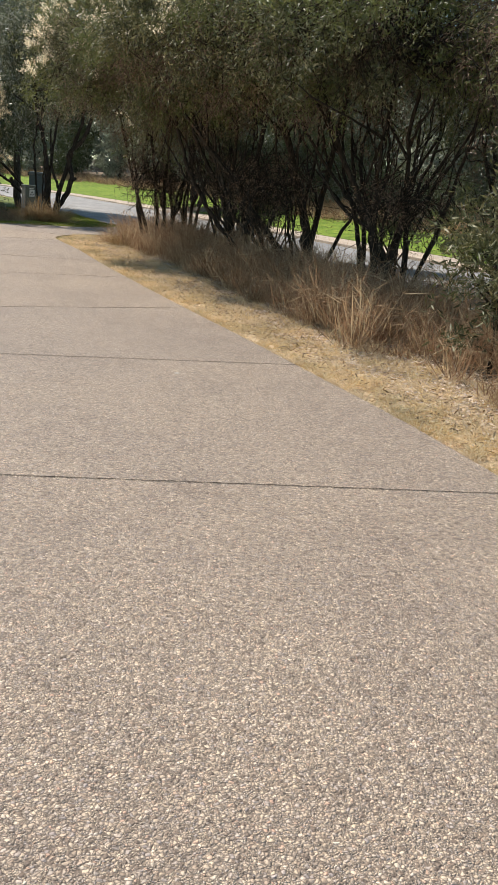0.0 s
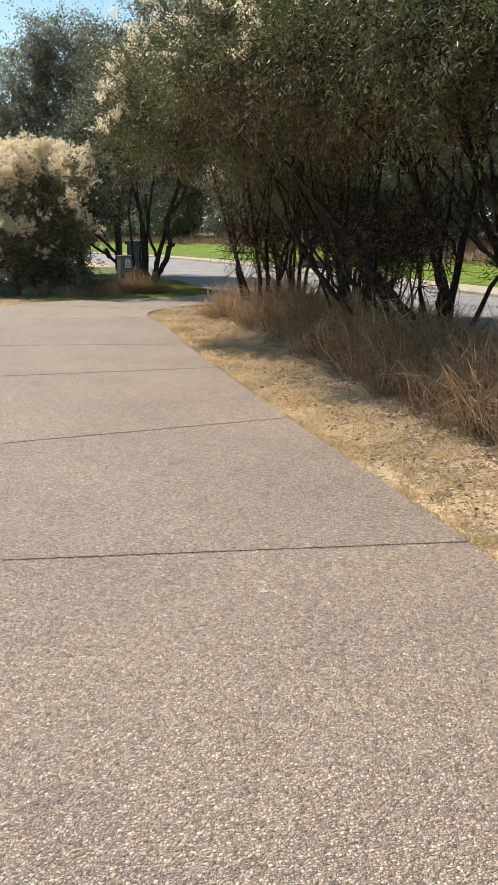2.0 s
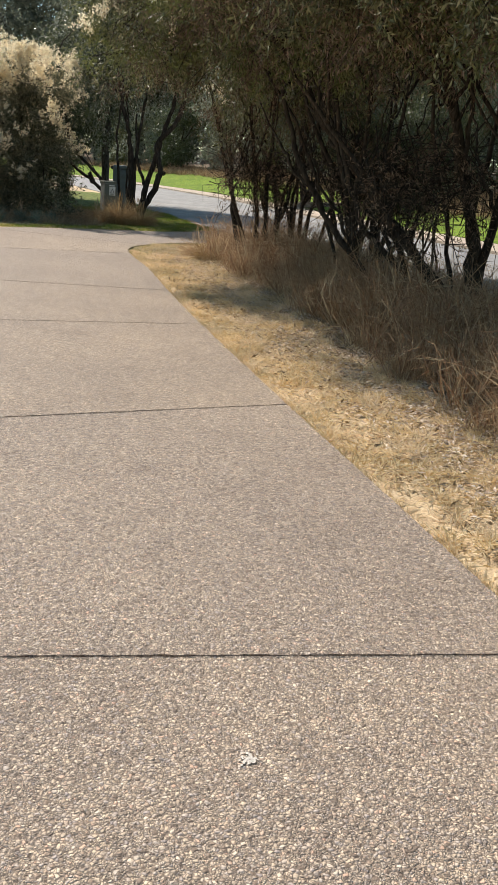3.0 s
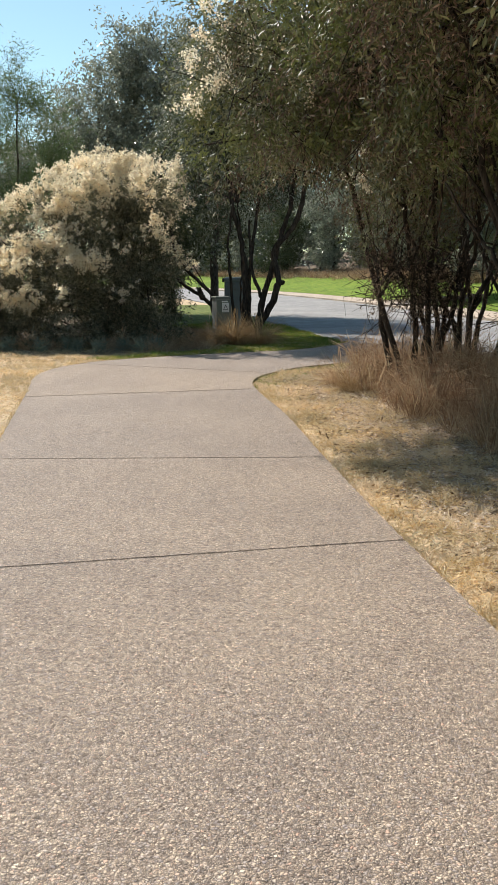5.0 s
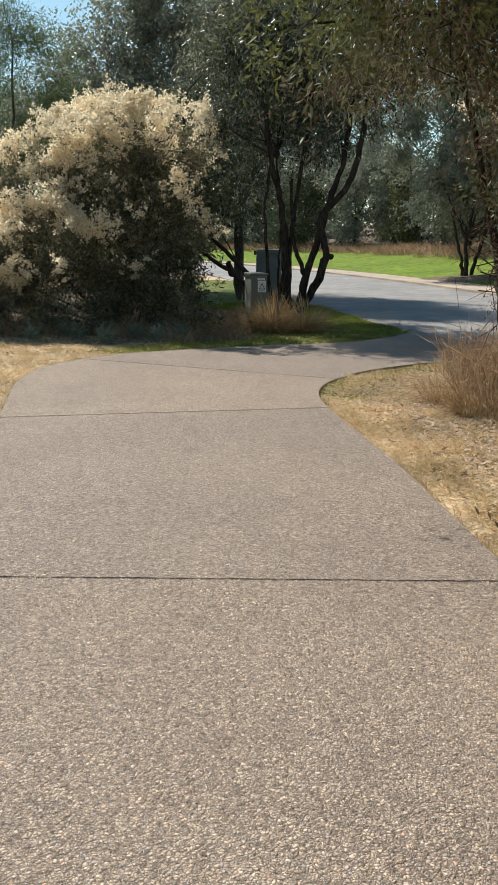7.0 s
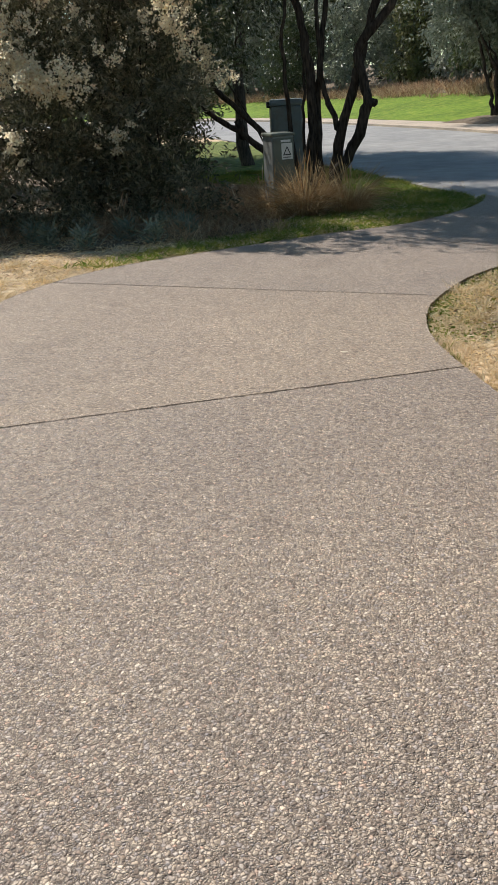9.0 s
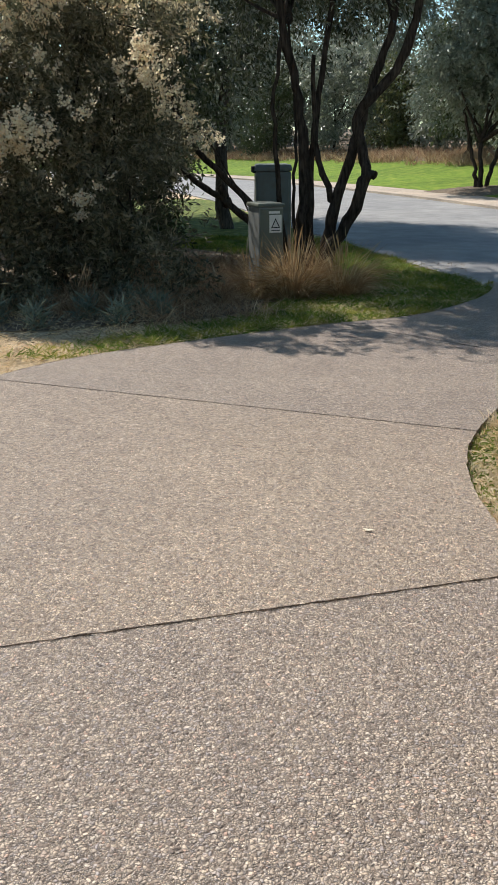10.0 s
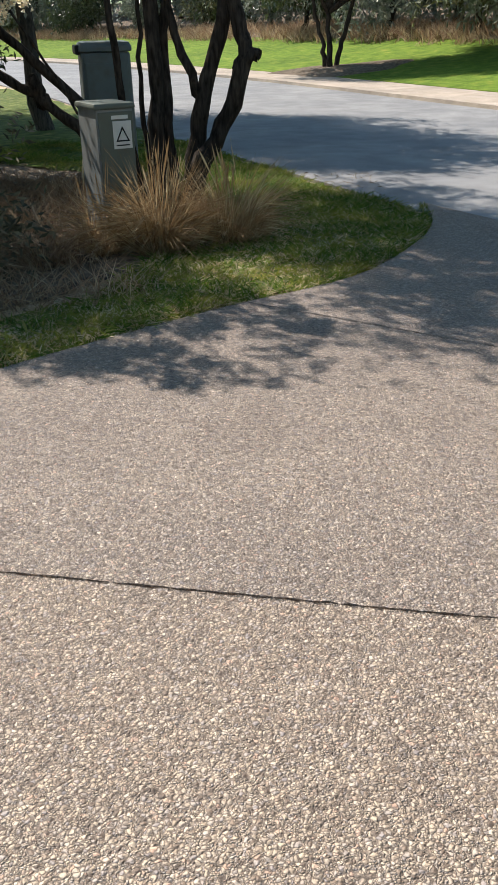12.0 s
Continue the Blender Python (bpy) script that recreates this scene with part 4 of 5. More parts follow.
# tall trees behind the flowering bush
tall_tree(-11.3, 36.5, 3.2, 0.20, [(-11.5, 36.5, 7.0, 3.0, 2.6, 2.9), (-13.6, 36.5, 5.8, 2.4, 2.4, 2.6), (-9.3, 36.5, 6.4, 2.4, 2.3, 2.7), (-10.8, 36, 4.2, 3.0, 2.2, 2.2), (-11.2, 36.5, 8.2, 2.4, 2.2, 1.9)], 41, 5400, 0.135, 0.052, M_GREYLEAF, "tall rounded grey-green tree behind the bush", group="tall trees")
tall_tree(-8.6, 33.0, 3.0, 0.16, [(-8.2, 33.5, 6.4, 2.0, 2.0, 2.2), (-9.2, 32.4, 4.0, 2.0, 1.8, 2.2), (-9.8, 31.5, 2.3, 1.5, 1.2, 1.9), (-7.6, 35.6, 5.3, 1.6, 1.8, 1.6), (-6.7, 33.4, 5.5, 1.5, 1.6, 1.4)], 42, 4600, 0.12, 0.045, M_FLECK, "dense dark green tree behind the roadside tree", group="tall trees")
tall_tree(-15.6, 38.5, 3.0, 0.18, [(-15.6, 38.5, 5.6, 2.6, 2.4, 2.5), (-17.8, 38, 4.2, 2.2, 2.2, 2.2)], 43, 2800, 0.13, 0.045, M_GREYLEAF, "rounded grey-green tree beyond the bush", group="tall trees")
tall_tree(-14.6, 31.5, 2.2, 0.10, [(-14.1, 31.5, 6.2, 1.0, 0.9, 1.6), (-15.5, 31.5, 5.0, 1.2, 1.0, 1.5), (-13.2, 31.6, 4.6, 1.0, 1.0, 1.4), (-15.9, 31.2, 3.2, 1.1, 1.0, 1.2), (-14.3, 31.3, 3.4, 1.3, 1.0, 1.2)], 44, 1500, 0.17, 0.017, M_FEATHER, "feathery green tree with open airy foliage", name="feathery_tree", per=20, droop=0.2, shell=0.8)
tall_tree(-18.6, 33.0, 2.2, 0.10, [(-18.6, 33, 4.8, 1.6, 1.2, 1.8), (-17.4, 33, 3.0, 1.6, 1.1, 1.5)], 45, 1100, 0.17, 0.017, M_FEATHER, "feathery green tree with open airy foliage", name="feathery_tree", per=20, droop=0.2, shell=0.8)
shrub(-8.5, 26.9, [(-8.4, 26.8, 1.1, 0.9, 0.8, 1.2), (-9.2, 27.4, 1.8, 1.2, 0.9, 1.3)], 47, 900, 0.08, 0.024, M_DARKLEAF, "dark green shrub between bush and roadside tree", per=20, stems=9)
tall_tree(-9.6, 29.0, 2.0, 0.10, [(-9.5, 29.0, 3.2, 1.4, 1.2, 1.5), (-9.0, 28.8, 2.2, 1.1, 1.0, 1.2)], 48, 1300, 0.10, 0.032, M_DARKLEAF, "small dark tree behind the flowering bush", bark=M_BARK)
shrub(-13.0, 29.0, [(-13, 29, 1.2, 2.0, 1.2, 1.4), (-15.5, 28.5, 1.0, 1.8, 1.2, 1.2)], 46, 900, 0.10, 0.02, M_DARKLEAF, "dark green shrub behind the flowering bush")

# beyond the road
tall_tree(-2.9, 46.6, 1.6, 0.10, [(-2.4, 46.8, 4.0, 2.1, 1.9, 1.7), (-0.9, 47.2, 4.6, 2.0, 1.8, 1.8), (-3.8, 47.0, 3.4, 1.6, 1.6, 1.4), (-2.2, 46.4, 5.2, 2.0, 1.8, 1.4), (0.5, 47.0, 3.6, 1.9, 1.9, 1.3), (-0.3, 48.6, 4.8, 2.0, 1.8, 1.6), (-0.6, 45.2, 3.5, 1.8, 1.4, 1.1), (-3.4, 47.6, 7.0, 2.4, 2.0, 2.0), (-4.3, 45.7, 4.3, 1.5, 1.4, 1.3), (-6.1, 47.6, 6.2, 1.9, 1.6, 1.9)], 51, 4600, 0.16, 0.06, M_SILVER, "silvery green tree on the far lawn", low=1.3, twin=0.7, group="trees beyond the road", bark=M_BARK)
tall_tree(1.8, 43.5, 1.8, 0.11, [(1.8, 43.6, 4.0, 2.2, 2.0, 1.9), (3.4, 42.5, 4.4, 2.2, 2.0, 2.0)], 52, 1500, 0.11, 0.034, M_DARKLEAF, "dark green tree beyond the road", low=1.3, group="trees beyond the road", bark=M_BARK)
frng2 = np.random.default_rng(77)
mv, mf = [], []
for r_ in range(5):
    for a_ in range(28):
        w_ = 2 * math.pi * a_ / 28
        k_ = (r_ / 4) * (1 + 0.16 * math.sin(3 * w_ + 1) + 0.1 * math.sin(5 * w_))
        mv.append((-2.7 + 2.3 * k_ * math.cos(w_) - 0.5 * k_ * math.sin(w_), 46.3 + 2.0 * k_ * math.sin(w_)))
mz = rise(road_offset(np.array([p[0] for p in mv]), np.array([p[1] for p in mv]))) + np.repeat([0.12, 0.11, 0.09, 0.06, -0.03], 28)
mv = [(p[0], p[1], float(z_)) for p, z_ in zip(mv, mz)]
for r_ in range(4):
    for a_ in range(28):
        b_ = (a_ + 1) % 28
        mf.append((r_ * 28 + a_, (r_ + 1) * 28 + a_, (r_ + 1) * 28 + b_, r_ * 28 + b_))
tagged(mesh_ob("ground_mulch", mv, mf, M_LITTER, None, True), "brown mulch bed round the far lawn tree", "mulch", kind="structure")
for i in range(34):
    # the wood on the bank beyond the lawn
    k = int(np.interp(i, [0, 33], [44, 150]))
    base = ROAD_FAR[k] + ROAD_N[k] * frng2.uniform(9.4, 12.5)
    x, y = float(base[0]), float(base[1])
    z0 = float(height(np.array([x]), np.array([y]))[0])
    big = frng2.uniform(0.85, 1.35)
    kind = (1, 1, 0, 2, 1, 3, 1)[i % 7]
    tall_tree(x, y, 1.8 * big, 0.13, [(x, y, z0 + 4.0 * big, 2.3 * big, 2.3 * big, 2.2 * big), (x + frng2.uniform(-1.2, 1.2), y - 0.4, z0 + 1.5 * big, 2.4 * big, 1.6, 1.7 * big), (x + frng2.uniform(-2, 2), y + 1, z0 + 5.4 * big, 1.8, 1.8, 1.7 * big)],
              60 + i, 1150, 0.26, 0.10, (M_DARKLEAF, M_GREYLEAF, M_SILVER, M_WATTLE)[kind], ("dense dark green tree on the bank", "grey-green tree on the bank", "silvery green tree on the bank", "olive green tree on the bank")[kind], per=6, limbs=12, low=-0.1, group="wood beyond the lawn", spray=0.6, bark=M_BARK)
for i in range(22):
    k = int(np.interp(i, [0, 21], [40, 156]))
    base = ROAD_FAR[k] + ROAD_N[k] * frng2.uniform(17, 22)
    x, y = float(base[0]), float(base[1])
    z0 = float(height(np.array([x]), np.array([y]))[0])
    tall_tree(x, y, 3.0, 0.2, [(x, y, z0 + 5.2, 3.6, 3.2, 3.6), (x + 1.5, y, z0 + 2.2, 3.4, 2.4, 2.5)], 100 + i, 800, 0.46, 0.21, M_DARKLEAF if i % 2 else M_GREYLEAF, "tall dark tree deep in the wood", per=5, limbs=8, low=-0.1, group="wood beyond the lawn", spray=0.9, bark=M_BARK)


# ---- grass, litter ----
def scatter_blades(name, x, y, z, hgt, width, mat, label, rng, lean=0.35, cat="grass"):
    n = len(x)
    base = np.stack([x, y, z], 1)
    ax = np.stack([rng.normal(0, lean, n), rng.normal(0, lean, n), np.ones(n)], 1)
    bend = np.stack([ax[:, 0] * 0.5, ax[:, 1] * 0.5, -0.12 * np.ones(n)], 1)
    ob = blade_mesh(name, base, ax, rng.normal(size=(n, 3)), hgt, width, mat, fold=0.2, mid=0.4, bend=bend)
    return tagged(ob, label, cat, kind="stuff")


rg = np.random.default_rng(5)
# long brown grass under the trees
mid = curve_points([(3.6, 6.4), (2.6, 8.3), (1.7, 10.0), (0.85, 12.2), (0.0, 14.4), (-0.7, 16.6), (-1.5, 18.8), (-1.95, 20.6)], 0.1)
tuft = mid[rg.integers(0, len(mid), 780)] + rg.normal(0, 1, (780, 2)) * np.array([0.66, 0.3])
keep = side_of(RIGHT, tuft[:, 0], tuft[:, 1]) > np.interp(tuft[:, 1], [6, 9, 12, 15, 19, 21], [0.85, 0.98, 1.15, 1.3, 1.2, 1.0])
tuft = tuft[keep & ~inside(OUTLINE, tuft[:, 0], tuft[:, 1])]
m_ = 60
size = rg.uniform(0.2, 0.66, len(tuft)) * rg.choice([0.75, 1.0, 1.2], len(tuft))
x = (tuft[:, 0][:, None] + rg.normal(0, 0.065, (len(tuft), m_))).ravel()
y = (tuft[:, 1][:, None] + rg.normal(0, 0.065, (len(tuft), m_))).ravel()
n_ = len(x)
hh = (size[:, None] * rg.uniform(0.5, 1.3, (len(tuft), m_))).ravel()
root = np.stack([x, y, np.full(n_, -0.04)], 1)
way = np.stack([rg.normal(0, 0.42, n_), rg.normal(0, 0.42, n_), np.ones(n_)], 1)
way /= np.linalg.norm(way, axis=1, keepdims=True)
turn = way + rg.normal(0, 0.5, (n_, 3)) - np.array([0, 0, 0.75])
face = rg.normal(size=(n_, 3))
tagged(blade_mesh("dry_grass", root, way, face, hh, rg.uniform(0.006, 0.011, n_), M_BROWNGRASS), "long dead brown grass in tufts under the trees", "grass", kind="stuff")
tagged(blade_mesh("dry_grass", root + way * hh[:, None] * 0.8, turn, face, hh * 0.42, rg.uniform(0.005, 0.010, n_), M_BROWNGRASS, mid=0.2), "arching tips of the long dead grass", "grass", kind="stuff")

ks = rg.integers(50, 130, 900)
of = rg.uniform(8.2, 11.0, 900)
tp = ROAD_FAR[ks] + ROAD_N[ks] * of[:, None] + rg.normal(0, 0.3, (900, 2))
x = (tp[:, 0][:, None] + rg.normal(0, 0.22, (900, 34))).ravel()
y = (tp[:, 1][:, None] + rg.normal(0, 0.22, (900, 34))).ravel()
scatter_blades("dry_grass", x, y, height(x, y), rg.uniform(0.25, 0.85, len(x)), rg.uniform(0.02, 0.035, len(x)), M_BROWNGRASS, "long dry brown grass below the wood", rg, 0.4)
kt = rg.integers(44, 74, 420)
tp = ROAD_FAR[kt] + ROAD_N[kt] * rg.uniform(5.6, 9.2, 420)[:, None]
x = (tp[:, 0][:, None] + rg.normal(0, 0.2, (420, 30))).ravel()
y = (tp[:, 1][:, None] + rg.normal(0, 0.2, (420, 30))).ravel()
scatter_blades("dry_grass", x, y, height(x, y) + 0.04, rg.uniform(0.2, 0.8, len(x)), rg.uniform(0.02, 0.035, len(x)), M_BROWNGRASS, "long dry brown grass encroaching on the lawn", rg, 0.4)
nb = 420
bx, by = rg.uniform(-12.5, -5.9, nb), rg.uniform(22.9, 27.6, nb)
ok = (side_of(LEFT, bx, by) < -0.45) & ((by < 24.4) | (bx > -8.2)) & ~((abs(bx + 6.3) < 0.45) & (abs(by - 25.4) < 0.4))
bx, by = bx[ok], by[ok]
x = (bx[:, None] + rg.normal(0, 0.12, (len(bx), 40))).ravel()
y = (by[:, None] + rg.normal(0, 0.10, (len(by), 40))).ravel()
scatter_blades("dry_grass", x, y, np.full(len(x), -0.04), rg.uniform(0.1, 0.42, len(x)), rg.uniform(0.004, 0.008, len(x)), M_BROWNGRASS, "sparse dead grass before the flowering bush", rg, 0.5)

# short straw on the verges
def verge(name, xr, yr, count, cond, h0, h1, mat, label, rng, w=0.009, lean=1.0, z=-0.036):
    x, y = rng.uniform(*xr, count), rng.uniform(*yr, count)
    k = cond(x, y) & ~inside(OUTLINE, x, y)
    x, y = x[k], y[k]
    clump = 0.5 + 0.5 * np.sin(x * 3.1 + 1.3 * np.sin(y * 2.3)) * np.cos(y * 2.7 + x)
    keep = rng.uniform(0, 1, len(x)) < 0.35 + 0.65 * clump
    x, y, clump = x[keep], y[keep], clump[keep]
    hgt = rng.uniform(h0, h1, len(x)) * (0.6 + 0.6 * clump)
    return scatter_blades(name, x, y, np.full(len(x), z), hgt, rng.uniform(0.6, 1.4, len(x)) * w, mat, label, rng, lean)


def verge_green(x, y):
    """Dense by the road, patchy towards the bush, thinning out along the slabs."""
    patchy = 0.5 + 0.5 * np.sin(x * 5.3 + np.sin(y * 4.1)) * np.cos(y * 4.7 - x * 2.2)
    dense = np.clip((x + 7.4) / 1.9, 0.0, 1.0)
    keep = patchy * (1 - dense) + dense > rg.uniform(0.1, 1.0, len(x))
    s = side_of(LEFT, x, y)
    tail = (x < -6.8) & (x > -8.8) & (s < -0.02) & (s > -0.5) & (rg.uniform(0, 1, len(x)) < (x + 8.8) / 5.0)
    return (inside(green_poly, x, y) & keep) | tail


verge("straw_grass", (-5, 4), (3, 23.5), 330000, lambda x, y: (lambda s: (s > 0.0) & (s < 1.9) & (s < 0.45 + rg.exponential(0.45, len(x))))(side_of(RIGHT, x, y)), 0.035, 0.075, M_STRAW, "short dry straw-coloured grass along the path", rg)
verge("straw_grass", (-12, -2), (4, 23.5), 170000, lambda x, y: (lambda s: (s < 0.0) & (s > -2.8))(side_of(LEFT, x, y)), 0.035, 0.085, M_STRAW, "short dry straw-coloured grass along the path", rg)
verge("green_grass", (-9, -3.5), (21.5, 31), 170000, lambda x, y: verge_green(x, y), 0.05, 0.12, M_GREENGRASS, "short green grass on the verge", rg, 0.009, 0.7, -0.02)
verge("straw_grass", (-8, -3.5), (22, 27), 62000, lambda x, y: inside(green_poly, x, y), 0.03, 0.08, M_STRAW, "dry blades among the green verge grass", rg, 0.008, 0.8, -0.02)
verge("green_grass", (-4.4, -2.2), (19.2, 23), 26000, lambda x, y: (side_of(RIGHT, x, y) > 0.0) & (side_of(RIGHT, x, y) < 0.55), 0.02, 0.05, M_GREENGRASS, "short patchy green grass inside the bend", rg)
# straw tufts on the verges
def tufts(line, sign, y0, y1, reach, count, rng):
    x, y = rng.uniform(-11, 4, count * 14), rng.uniform(y0, y1, count * 14)
    s = side_of(line, x, y) * sign
    k = np.where((s > 0.04) & (s < reach))[0][:count]
    m = 26
    h_ = rng.uniform(0.04, 0.11, len(k))
    X = (x[k][:, None] + rng.normal(0, 0.028, (len(k), m))).ravel()
    Y = (y[k][:, None] + rng.normal(0, 0.028, (len(k), m))).ravel()
    H = (h_[:, None] * rng.uniform(0.6, 1.3, (len(k), m))).ravel()
    scatter_blades("straw_tufts", X, Y, np.full(len(X), -0.035), H, rng.uniform(0.004, 0.008, len(X)), M_STRAW, "small tufts of dry straw-coloured grass", rng, 0.55)


tufts(RIGHT, 1, 4, 21, 1.5, 1500, rg)
tufts(LEFT, -1, 6, 22, 2.2, 900, rg)

# blades that lean over the slabs' edges
def fringe(line, sign, y0, y1, count, mat, label, rng):
    t = np.gradient(line, axis=0)
    t /= np.linalg.norm(t, axis=1, keepdims=True)
    nrm = np.stack([t[:, 1], -t[:, 0]], 1) * sign
    idx = np.where((line[:, 1] > y0) & (line[:, 1] < y1))[0]
    k = rng.choice(idx, count)
    patchy = np.sin(line[k, 1] * 5.1) + np.sin(line[k, 1] * 11.3 + 1) + rng.normal(0, 0.8, count) > -0.6
    k = k[patchy]
    n = len(k)
    p = line[k] + nrm[k] * rng.uniform(0.005, 0.06, n)[:, None] + t[k] * rng.uniform(-0.1, 0.1, n)[:, None]
    base = np.stack([p[:, 0], p[:, 1], np.full(n, -0.04)], 1)
    ax = np.stack([-nrm[k, 0] * 0.35, -nrm[k, 1] * 0.35, np.ones(n)], 1) + rng.normal(0, 0.45, (n, 3))
    return tagged(blade_mesh("edge_grass", base, ax, rng.normal(size=(n, 3)), rng.uniform(0.03, 0.07, n), rng.uniform(0.004, 0.008, n), mat), label, "grass", kind="stuff")


fringe(RIGHT, 1, 2, 19, 5000, M_STRAW, "dry grass fringe along the slab edges", rg)
fringe(RIGHT, 1, 18.6, 22.8, 500, M_GREENGRASS, "patchy green grass fringe inside the bend", rg)
fringe(LEFT, -1, 5, 21.8, 4000, M_STRAW, "dry grass fringe along the slab edges", rg)
fringe(LEFT, -1, 21.8, 26.2, 3500, M_GREENGRASS, "green grass fringe along the slab edges", rg)

# fallen leaves and chips on verge and litter
def chips(name, xr, yr, count, cond, label, rng, size=0.035, mat=None):
    x, y = rng.uniform(*xr, count), rng.uniform(*yr, count)
    k = cond(x, y) & ~inside(OUTLINE, x, y)
    x, y = x[k], y[k]
    n = len(x)
    base = np.stack([x, y, rng.uniform(-0.03, 0.005, n)], 1)
    ax = np.stack([rng.normal(size=n), rng.normal(size=n), rng.normal(0, 0.2, n)], 1)
    sd_ = np.stack([-ax[:, 1], ax[:, 0], rng.normal(0, 0.5, n)], 1)
    return tagged(blade_mesh(name, base, ax, sd_, size * rng.uniform(0.5, 1.6, n), size * 0.3 * rng.uniform(0.6, 1.4, n), mat or M_CHIP), label, "leaf litter", kind="stuff")


chips("fallen_leaves", (-5, 5), (4, 23), 60000, lambda x, y: (lambda s: (s > 0.15) & (s < 3.6))(side_of(RIGHT, x, y)), "scattered dry fallen leaves under the trees", rg, 0.048)
chips("bleached_litter", (-5, 5), (4, 23), 270000, lambda x, y: (lambda s: (s > 0.25 + rg.uniform(0, 0.5, len(x))) & (s < 1.7))(side_of(RIGHT, x, y)), "bleached pinkish-grey leaf litter along the verge", rg, 0.04, M_PALECHIP)
chips("fallen_leaves", (-14, -4), (21, 28), 26000, lambda x, y: side_of(LEFT, x, y) < -0.3, "dry fallen leaves under the bush", rg)


# tussocks by the cabinet
def tussock(x, y, hgt, rad, n, seed, label, mat=None):
    rng = np.random.default_rng(seed)
    e = thing("grass_tussock", x, y, -0.03)
    a = rng.uniform(0, 2 * math.pi, n)
    r = rad * 0.35 * np.sqrt(rng.uniform(0, 1, n))
    base = np.stack([x + r * np.cos(a), y + r * np.sin(a), np.full(n, -0.05)], 1)
    out = rng.uniform(0.05, 0.88, n)
    ax = np.stack([np.cos(a) * out, np.sin(a) * out, np.ones(n)], 1) + rng.normal(0, 0.3, (n, 3)) + np.array([0.12 * math.sin(seed), 0.12 * math.cos(seed), 0])
    L = hgt * rng.uniform(0.45, 1.2, n) * (0.85 + 0.3 * np.sin(2 * a + seed))
    axn = ax / np.linalg.norm(ax, axis=1, keepdims=True)
    midp = base + axn * L[:, None] * 0.62
    low = blade_mesh("blade_mass", base, ax, rng.normal(size=(n, 3)), L * 0.66, rng.uniform(0.005, 0.009, n), mat or M_TUSSOCK, e, mid=0.5)
    low["kind"] = "stuff"
    ax2 = axn + np.stack([np.cos(a) * 0.55 * (0.3 + out), np.sin(a) * 0.55 * (0.3 + out), -1.2 * out], 1)
    blade_mesh("arching_blade_mass", midp, ax2, rng.normal(size=(n, 3)), L * 0.5, rng.uniform(0.004, 0.008, n), mat or M_TUSSOCK, e, mid=0.15)["kind"] = "stuff"
    k = max(6, n // 150)
    b2 = np.stack([x + rng.normal(0, rad * 0.12, k), y + rng.normal(0, rad * 0.12, k), np.full(k, hgt * 0.5)], 1)
    blade_mesh("seed_head_mass", b2, np.stack([rng.normal(0, 0.2, k), rng.normal(0, 0.2, k), np.ones(k)], 1), rng.normal(size=(k, 3)), np.full(k, hgt * 0.85) * rng.uniform(0.6, 1.1, k), np.full(k, 0.014), mat or M_TUSSOCK, e, mid=0.8, label="pale upright seed heads")["kind"] = "stuff"
    tagged(e, label, "grass tussock", "tussocks by the cabinet")
    return settle(e)


tussock(-5.9, 24.72, 0.58, 0.5, 2300, 201, "large straw-blond grass tussock before the cabinet")
tussock(-5.42, 24.95, 0.52, 0.46, 1600, 202, "straw-blond grass tussock beside the green verge")
tussock(-2.75, 18.75, 0.42, 0.4, 420, 204, "pale straw grass tussock on the verge")
tussock(-6.33, 24.72, 0.46, 0.4, 700, 203, "straw-blond grass tussock before the cabinet")
for i, (tx, ty, s) in enumerate([(-7.1, 24.0, 0.45), (-7.9, 23.6, 0.4), (-6.7, 24.4, 0.35), (-9.6, 23.2, 0.4), (-11.5, 23.0, 0.5), (-12.6, 22.4, 0.55), (-2.75, 21.4, 0.5), (-3.0, 19.3, 0.45), (-2.45, 20.6, 0.55), (-2.15, 19.9, 0.7), (-2.2, 20.9, 0.6), (-1.8, 19.0, 0.7)]):
    tussock(tx, ty, s * 0.9, 0.5, 380, 210 + i, "small dead brown grass tussock", M_BROWNGRASS)


def low_plant(x, y, seed):
    """A low clump of narrow silvery leaves."""
    rng = np.random.default_rng(seed)
    e = thing("low_plant", x, y, -0.03)
    n = 130
    base = np.stack([x + rng.normal(0, 0.05, n), y + rng.normal(0, 0.05, n), rng.uniform(-0.04, 0.16, n)], 1)
    ax = np.stack([rng.normal(0, 0.8, n), rng.normal(0, 0.8, n), rng.uniform(0.2, 1, n)], 1)
    blade_mesh("leaf_mass", base, ax, rng.normal(size=(n, 3)), rng.uniform(0.1, 0.2, n), rng.uniform(0.012, 0.02, n), M_SILVER, e)
    tagged(e, "low clump of narrow silvery green leaves under the bush", "plant", "low plants under the bush")
    return settle(e)


for i, (px, py) in enumerate([(-7.35, 23.75), (-7.0, 23.35), (-7.75, 23.3), (-8.3, 23.6), (-8.8, 23.1), (-9.4, 23.6), (-7.6, 24.0), (-10.2, 23.3), (-8.0, 22.7), (-8.5, 22.9), (-9.1, 22.6), (-7.3, 23.0), (-9.9, 22.8)]):
    low_plant(px, py, 240 + i)


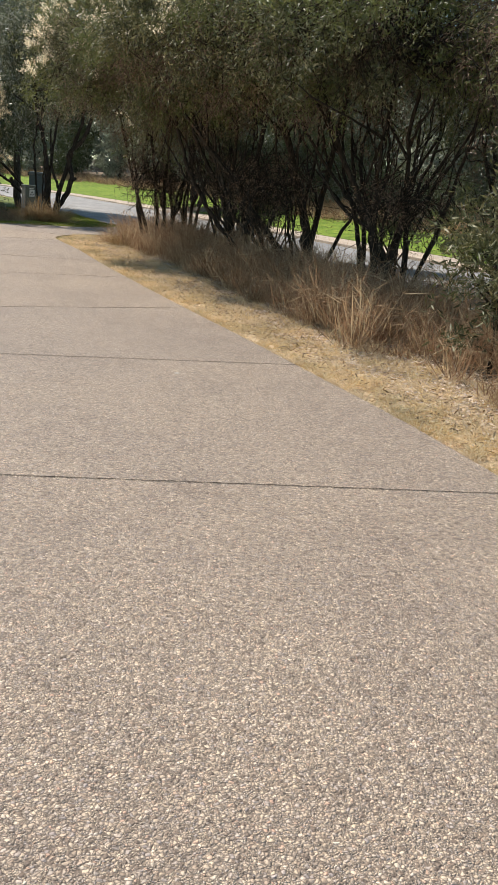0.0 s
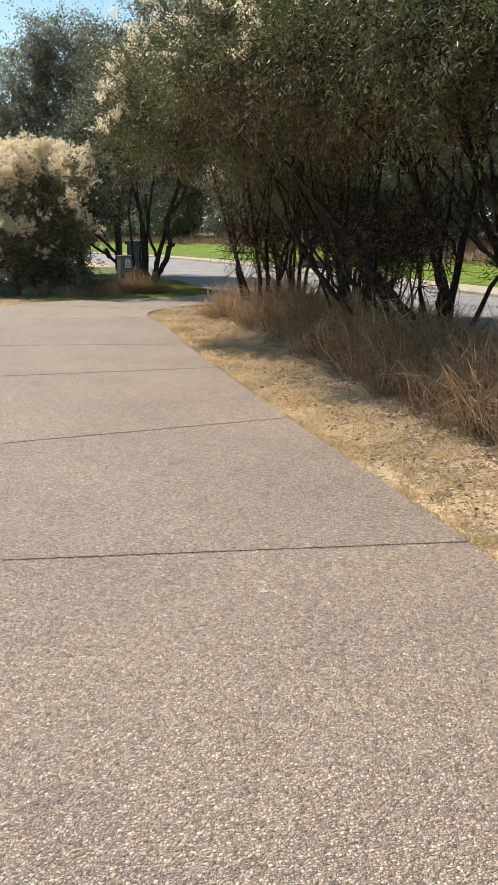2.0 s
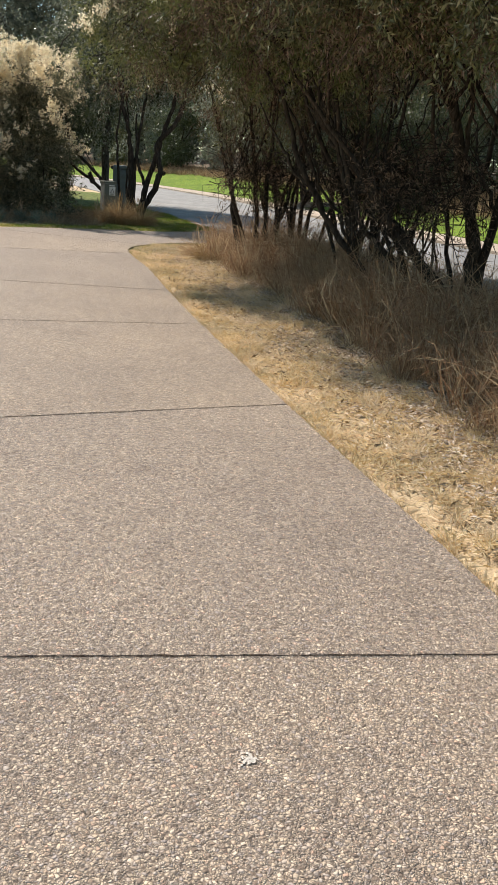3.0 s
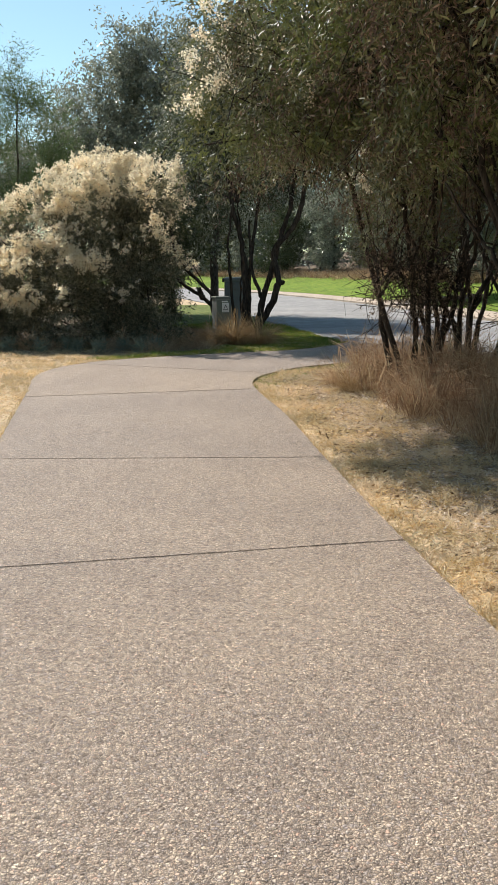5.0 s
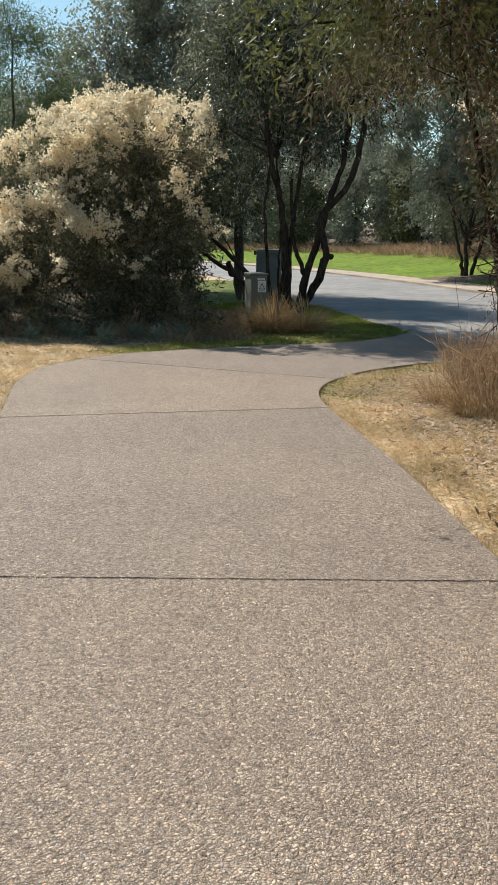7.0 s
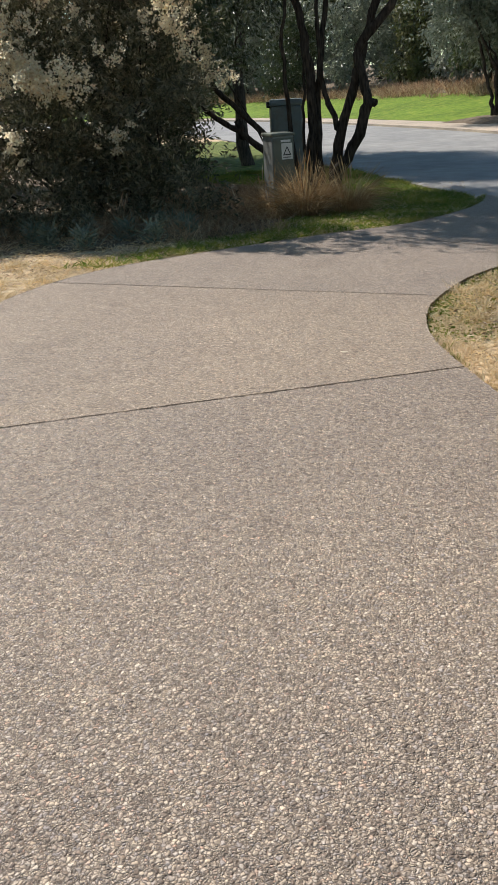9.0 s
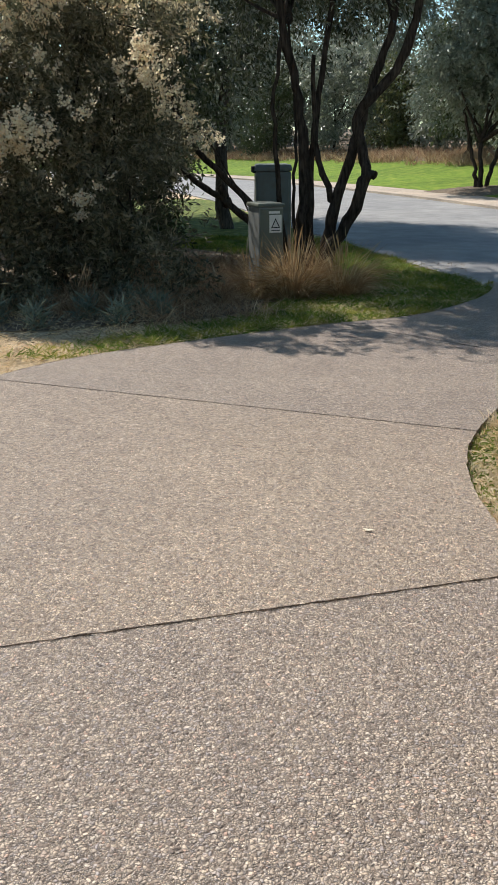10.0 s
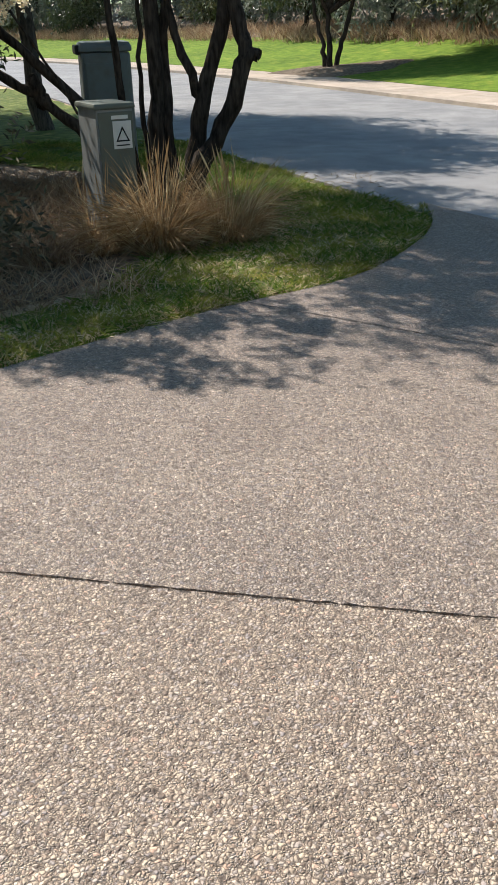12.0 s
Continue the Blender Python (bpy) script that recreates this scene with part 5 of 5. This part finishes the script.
# ---- cabinets ----
def block(bm, c, u, v, w, d, z0, z1, bev=0.01, taper=0.0):
    """A bevelled block standing at the corner-centre c, with half-axes along u and v."""
    vs = []
    for z, k in ((z0, 0.0), (z1, taper)):
        for a, b in ((-1, -1), (1, -1), (1, 1), (-1, 1)):
            p = Vector((c[0], c[1], z)) + Vector((*u, 0)) * a * (w / 2 - k) + Vector((*v, 0)) * b * (d / 2 - k)
            vs.append(bm.verts.new(p))
    fs = [(3, 2, 1, 0), (4, 5, 6, 7), (0, 1, 5, 4), (1, 2, 6, 5), (2, 3, 7, 6), (3, 0, 4, 7)]
    made = [bm.faces.new([vs[i] for i in f]) for f in fs]
    if bev:
        es = list({e for f in made for e in f.edges})
        bmesh.ops.bevel(bm, geom=es, offset=bev, segments=2, affect="EDGES", profile=0.6)
    return bm


def pillar():
    th = radians(30)
    u, v = (math.cos(th), math.sin(th)), (-math.sin(th), math.cos(th))
    W, D, H = 0.30, 0.40, 0.91
    corner = (-6.375, 25.1)
    c = (corner[0] + u[0] * W / 2 + v[0] * D / 2, corner[1] + u[1] * W / 2 + v[1] * D / 2)
    e = thing("service_pillar", c[0], c[1], -0.03)
    part("body", block(bmesh.new(), c, u, v, W - 0.01, D - 0.01, -0.05, H, 0.012), M_BOXSIDE, e, "weathered sides, paled in colour as if sunlit")
    part("cap", block(bmesh.new(), c, u, v, W + 0.03, D + 0.03, H + 0.001, H + 0.04, 0.014, 0.006), M_BOXGREEN, e)
    f = (c[0] - v[0] * (D / 2 + 0.004), c[1] - v[1] * (D / 2 + 0.004))
    part("door", block(bmesh.new(), f, u, v, W - 0.03, 0.012, 0.03, H - 0.02, 0.004), M_BOXGREEN, e, "grey-green painted door")

    def plate(name, uo, z0, z1, w, off, mat, label=""):
        g = (f[0] + u[0] * uo - v[0] * off, f[1] + u[1] * uo - v[1] * off)
        return part(name, block(bmesh.new(), g, u, v, w, 0.003, z0, z1, 0.0), mat, e, label)

    plate("warning_sign", 0.044, 0.632, 0.826, 0.145, 0.009, M_SIGN, "white warning plate with a black triangle")
    plate("name_strip", 0.03, 0.84, 0.866, 0.13, 0.009, M_SIGN)
    bm = bmesh.new()
    tri = [(-0.055, 0.682), (0.055, 0.682), (0.0, 0.792)]
    ctr = (0.0, 0.716)
    g = (f[0] + u[0] * 0.044 - v[0] * 0.0125, f[1] + u[1] * 0.044 - v[1] * 0.0125)
    out = [bm.verts.new((g[0] + u[0] * a, g[1] + u[1] * a, z)) for a, z in tri]
    inn = [bm.verts.new((g[0] + u[0] * a * 0.68, g[1] + u[1] * a * 0.68, ctr[1] + (z - ctr[1]) * 0.68)) for a, z in tri]
    for i in range(3):
        j = (i + 1) % 3
        bm.faces.new([out[i], out[j], inn[j], inn[i]])
    bmesh.ops.solidify(bm, geom=bm.faces[:], thickness=0.001)
    part("triangle", bm, M_INK, e)
    plate("text_bar", 0.044, 0.652, 0.661, 0.105, 0.0115, M_INK)
    tagged(e, "grey-green electrical service pillar with a warning plate", "service pillar")
    settle(e)


pillar()


def cabinet():
    th = radians(14)
    u, v = (math.cos(th), math.sin(th)), (-math.sin(th), math.cos(th))
    c = (-6.76, 28.1)
    e = thing("utility_cabinet", c[0], c[1], -0.03)
    part("body", block(bmesh.new(), c, u, v, 0.52, 0.5, -0.05, 1.22, 0.03, 0.012), M_BIN, e)
    part("lid", block(bmesh.new(), c, u, v, 0.56, 0.54, 1.221, 1.32, 0.045, 0.03), M_BIN, e)
    g = (c[0] - u[0] * 0.275, c[1] - u[1] * 0.275)
    part("hinge", block(bmesh.new(), g, u, v, 0.05, 0.42, 1.20, 1.29, 0.018), M_INK, e, "black hinge bar")
    f = (c[0] - v[0] * 0.252, c[1] - v[1] * 0.252)
    part("door", block(bmesh.new(), f, u, v, 0.42, 0.014, 0.12, 1.12, 0.005), M_BIN, e)
    tagged(e, "tall dark grey-green utility cabinet behind the tree", "cabinet")
    settle(e)


cabinet()


# ---- small things on the path ----
def fallen(x, y, ang, L, W, mat, label, name="fallen_leaf"):
    """One curled leaf."""
    vs, fs = [], []
    k = 7
    for i in range(k):
        t = i / (k - 1)
        w = W * math.sin(math.pi * min(0.98, max(0.03, t))) ** 0.8 / 2
        zc = 0.003 + 0.004 * (t - 0.5) ** 2 * 4
        for s in (-1, 0, 1):
            px, py = (t - 0.5) * L, s * w
            vs.append((x + px * math.cos(ang) - py * math.sin(ang), y + px * math.sin(ang) + py * math.cos(ang), zc + abs(s) * 0.002))
    for i in range(k - 1):
        for s in range(2):
            a = i * 3 + s
            fs.append((a, a + 1, a + 4, a + 3))
    ob = mesh_ob(name, vs, fs, mat, None, True)
    return tagged(ob, label, "leaf", "leaves on the path")


M_PALE = leaf_mat("pale_dry_leaf", [(0.72, 0.66, 0.52), (0.78, 0.72, 0.58)], 0.1, 0.7, 0.2)
fallen(-4.68, 18.83, -0.15, 0.048, 0.018, M_PALE, "pale dry curled leaf lying on the path")
bm = bmesh.new()
rr = np.random.default_rng(9)
for k in range(90):
    cx, cy, sr = -0.44 + rr.normal(0, 0.010), 6.40 + rr.normal(0, 0.011), rr.uniform(0.0012, 0.005)
    ring = [bm.verts.new((cx + sr * math.cos(a) * rr.uniform(0.6, 1.2), cy + sr * math.sin(a) * rr.uniform(0.6, 1.2), 0.0004 + k * 0.00001)) for a in np.linspace(0, 2 * math.pi, 10)[:-1]]
    bm.faces.new(ring)
tagged(part("lime_spot", bm, M_SPLASH), "whitish dried splash on the path", "stain", kind="structure")
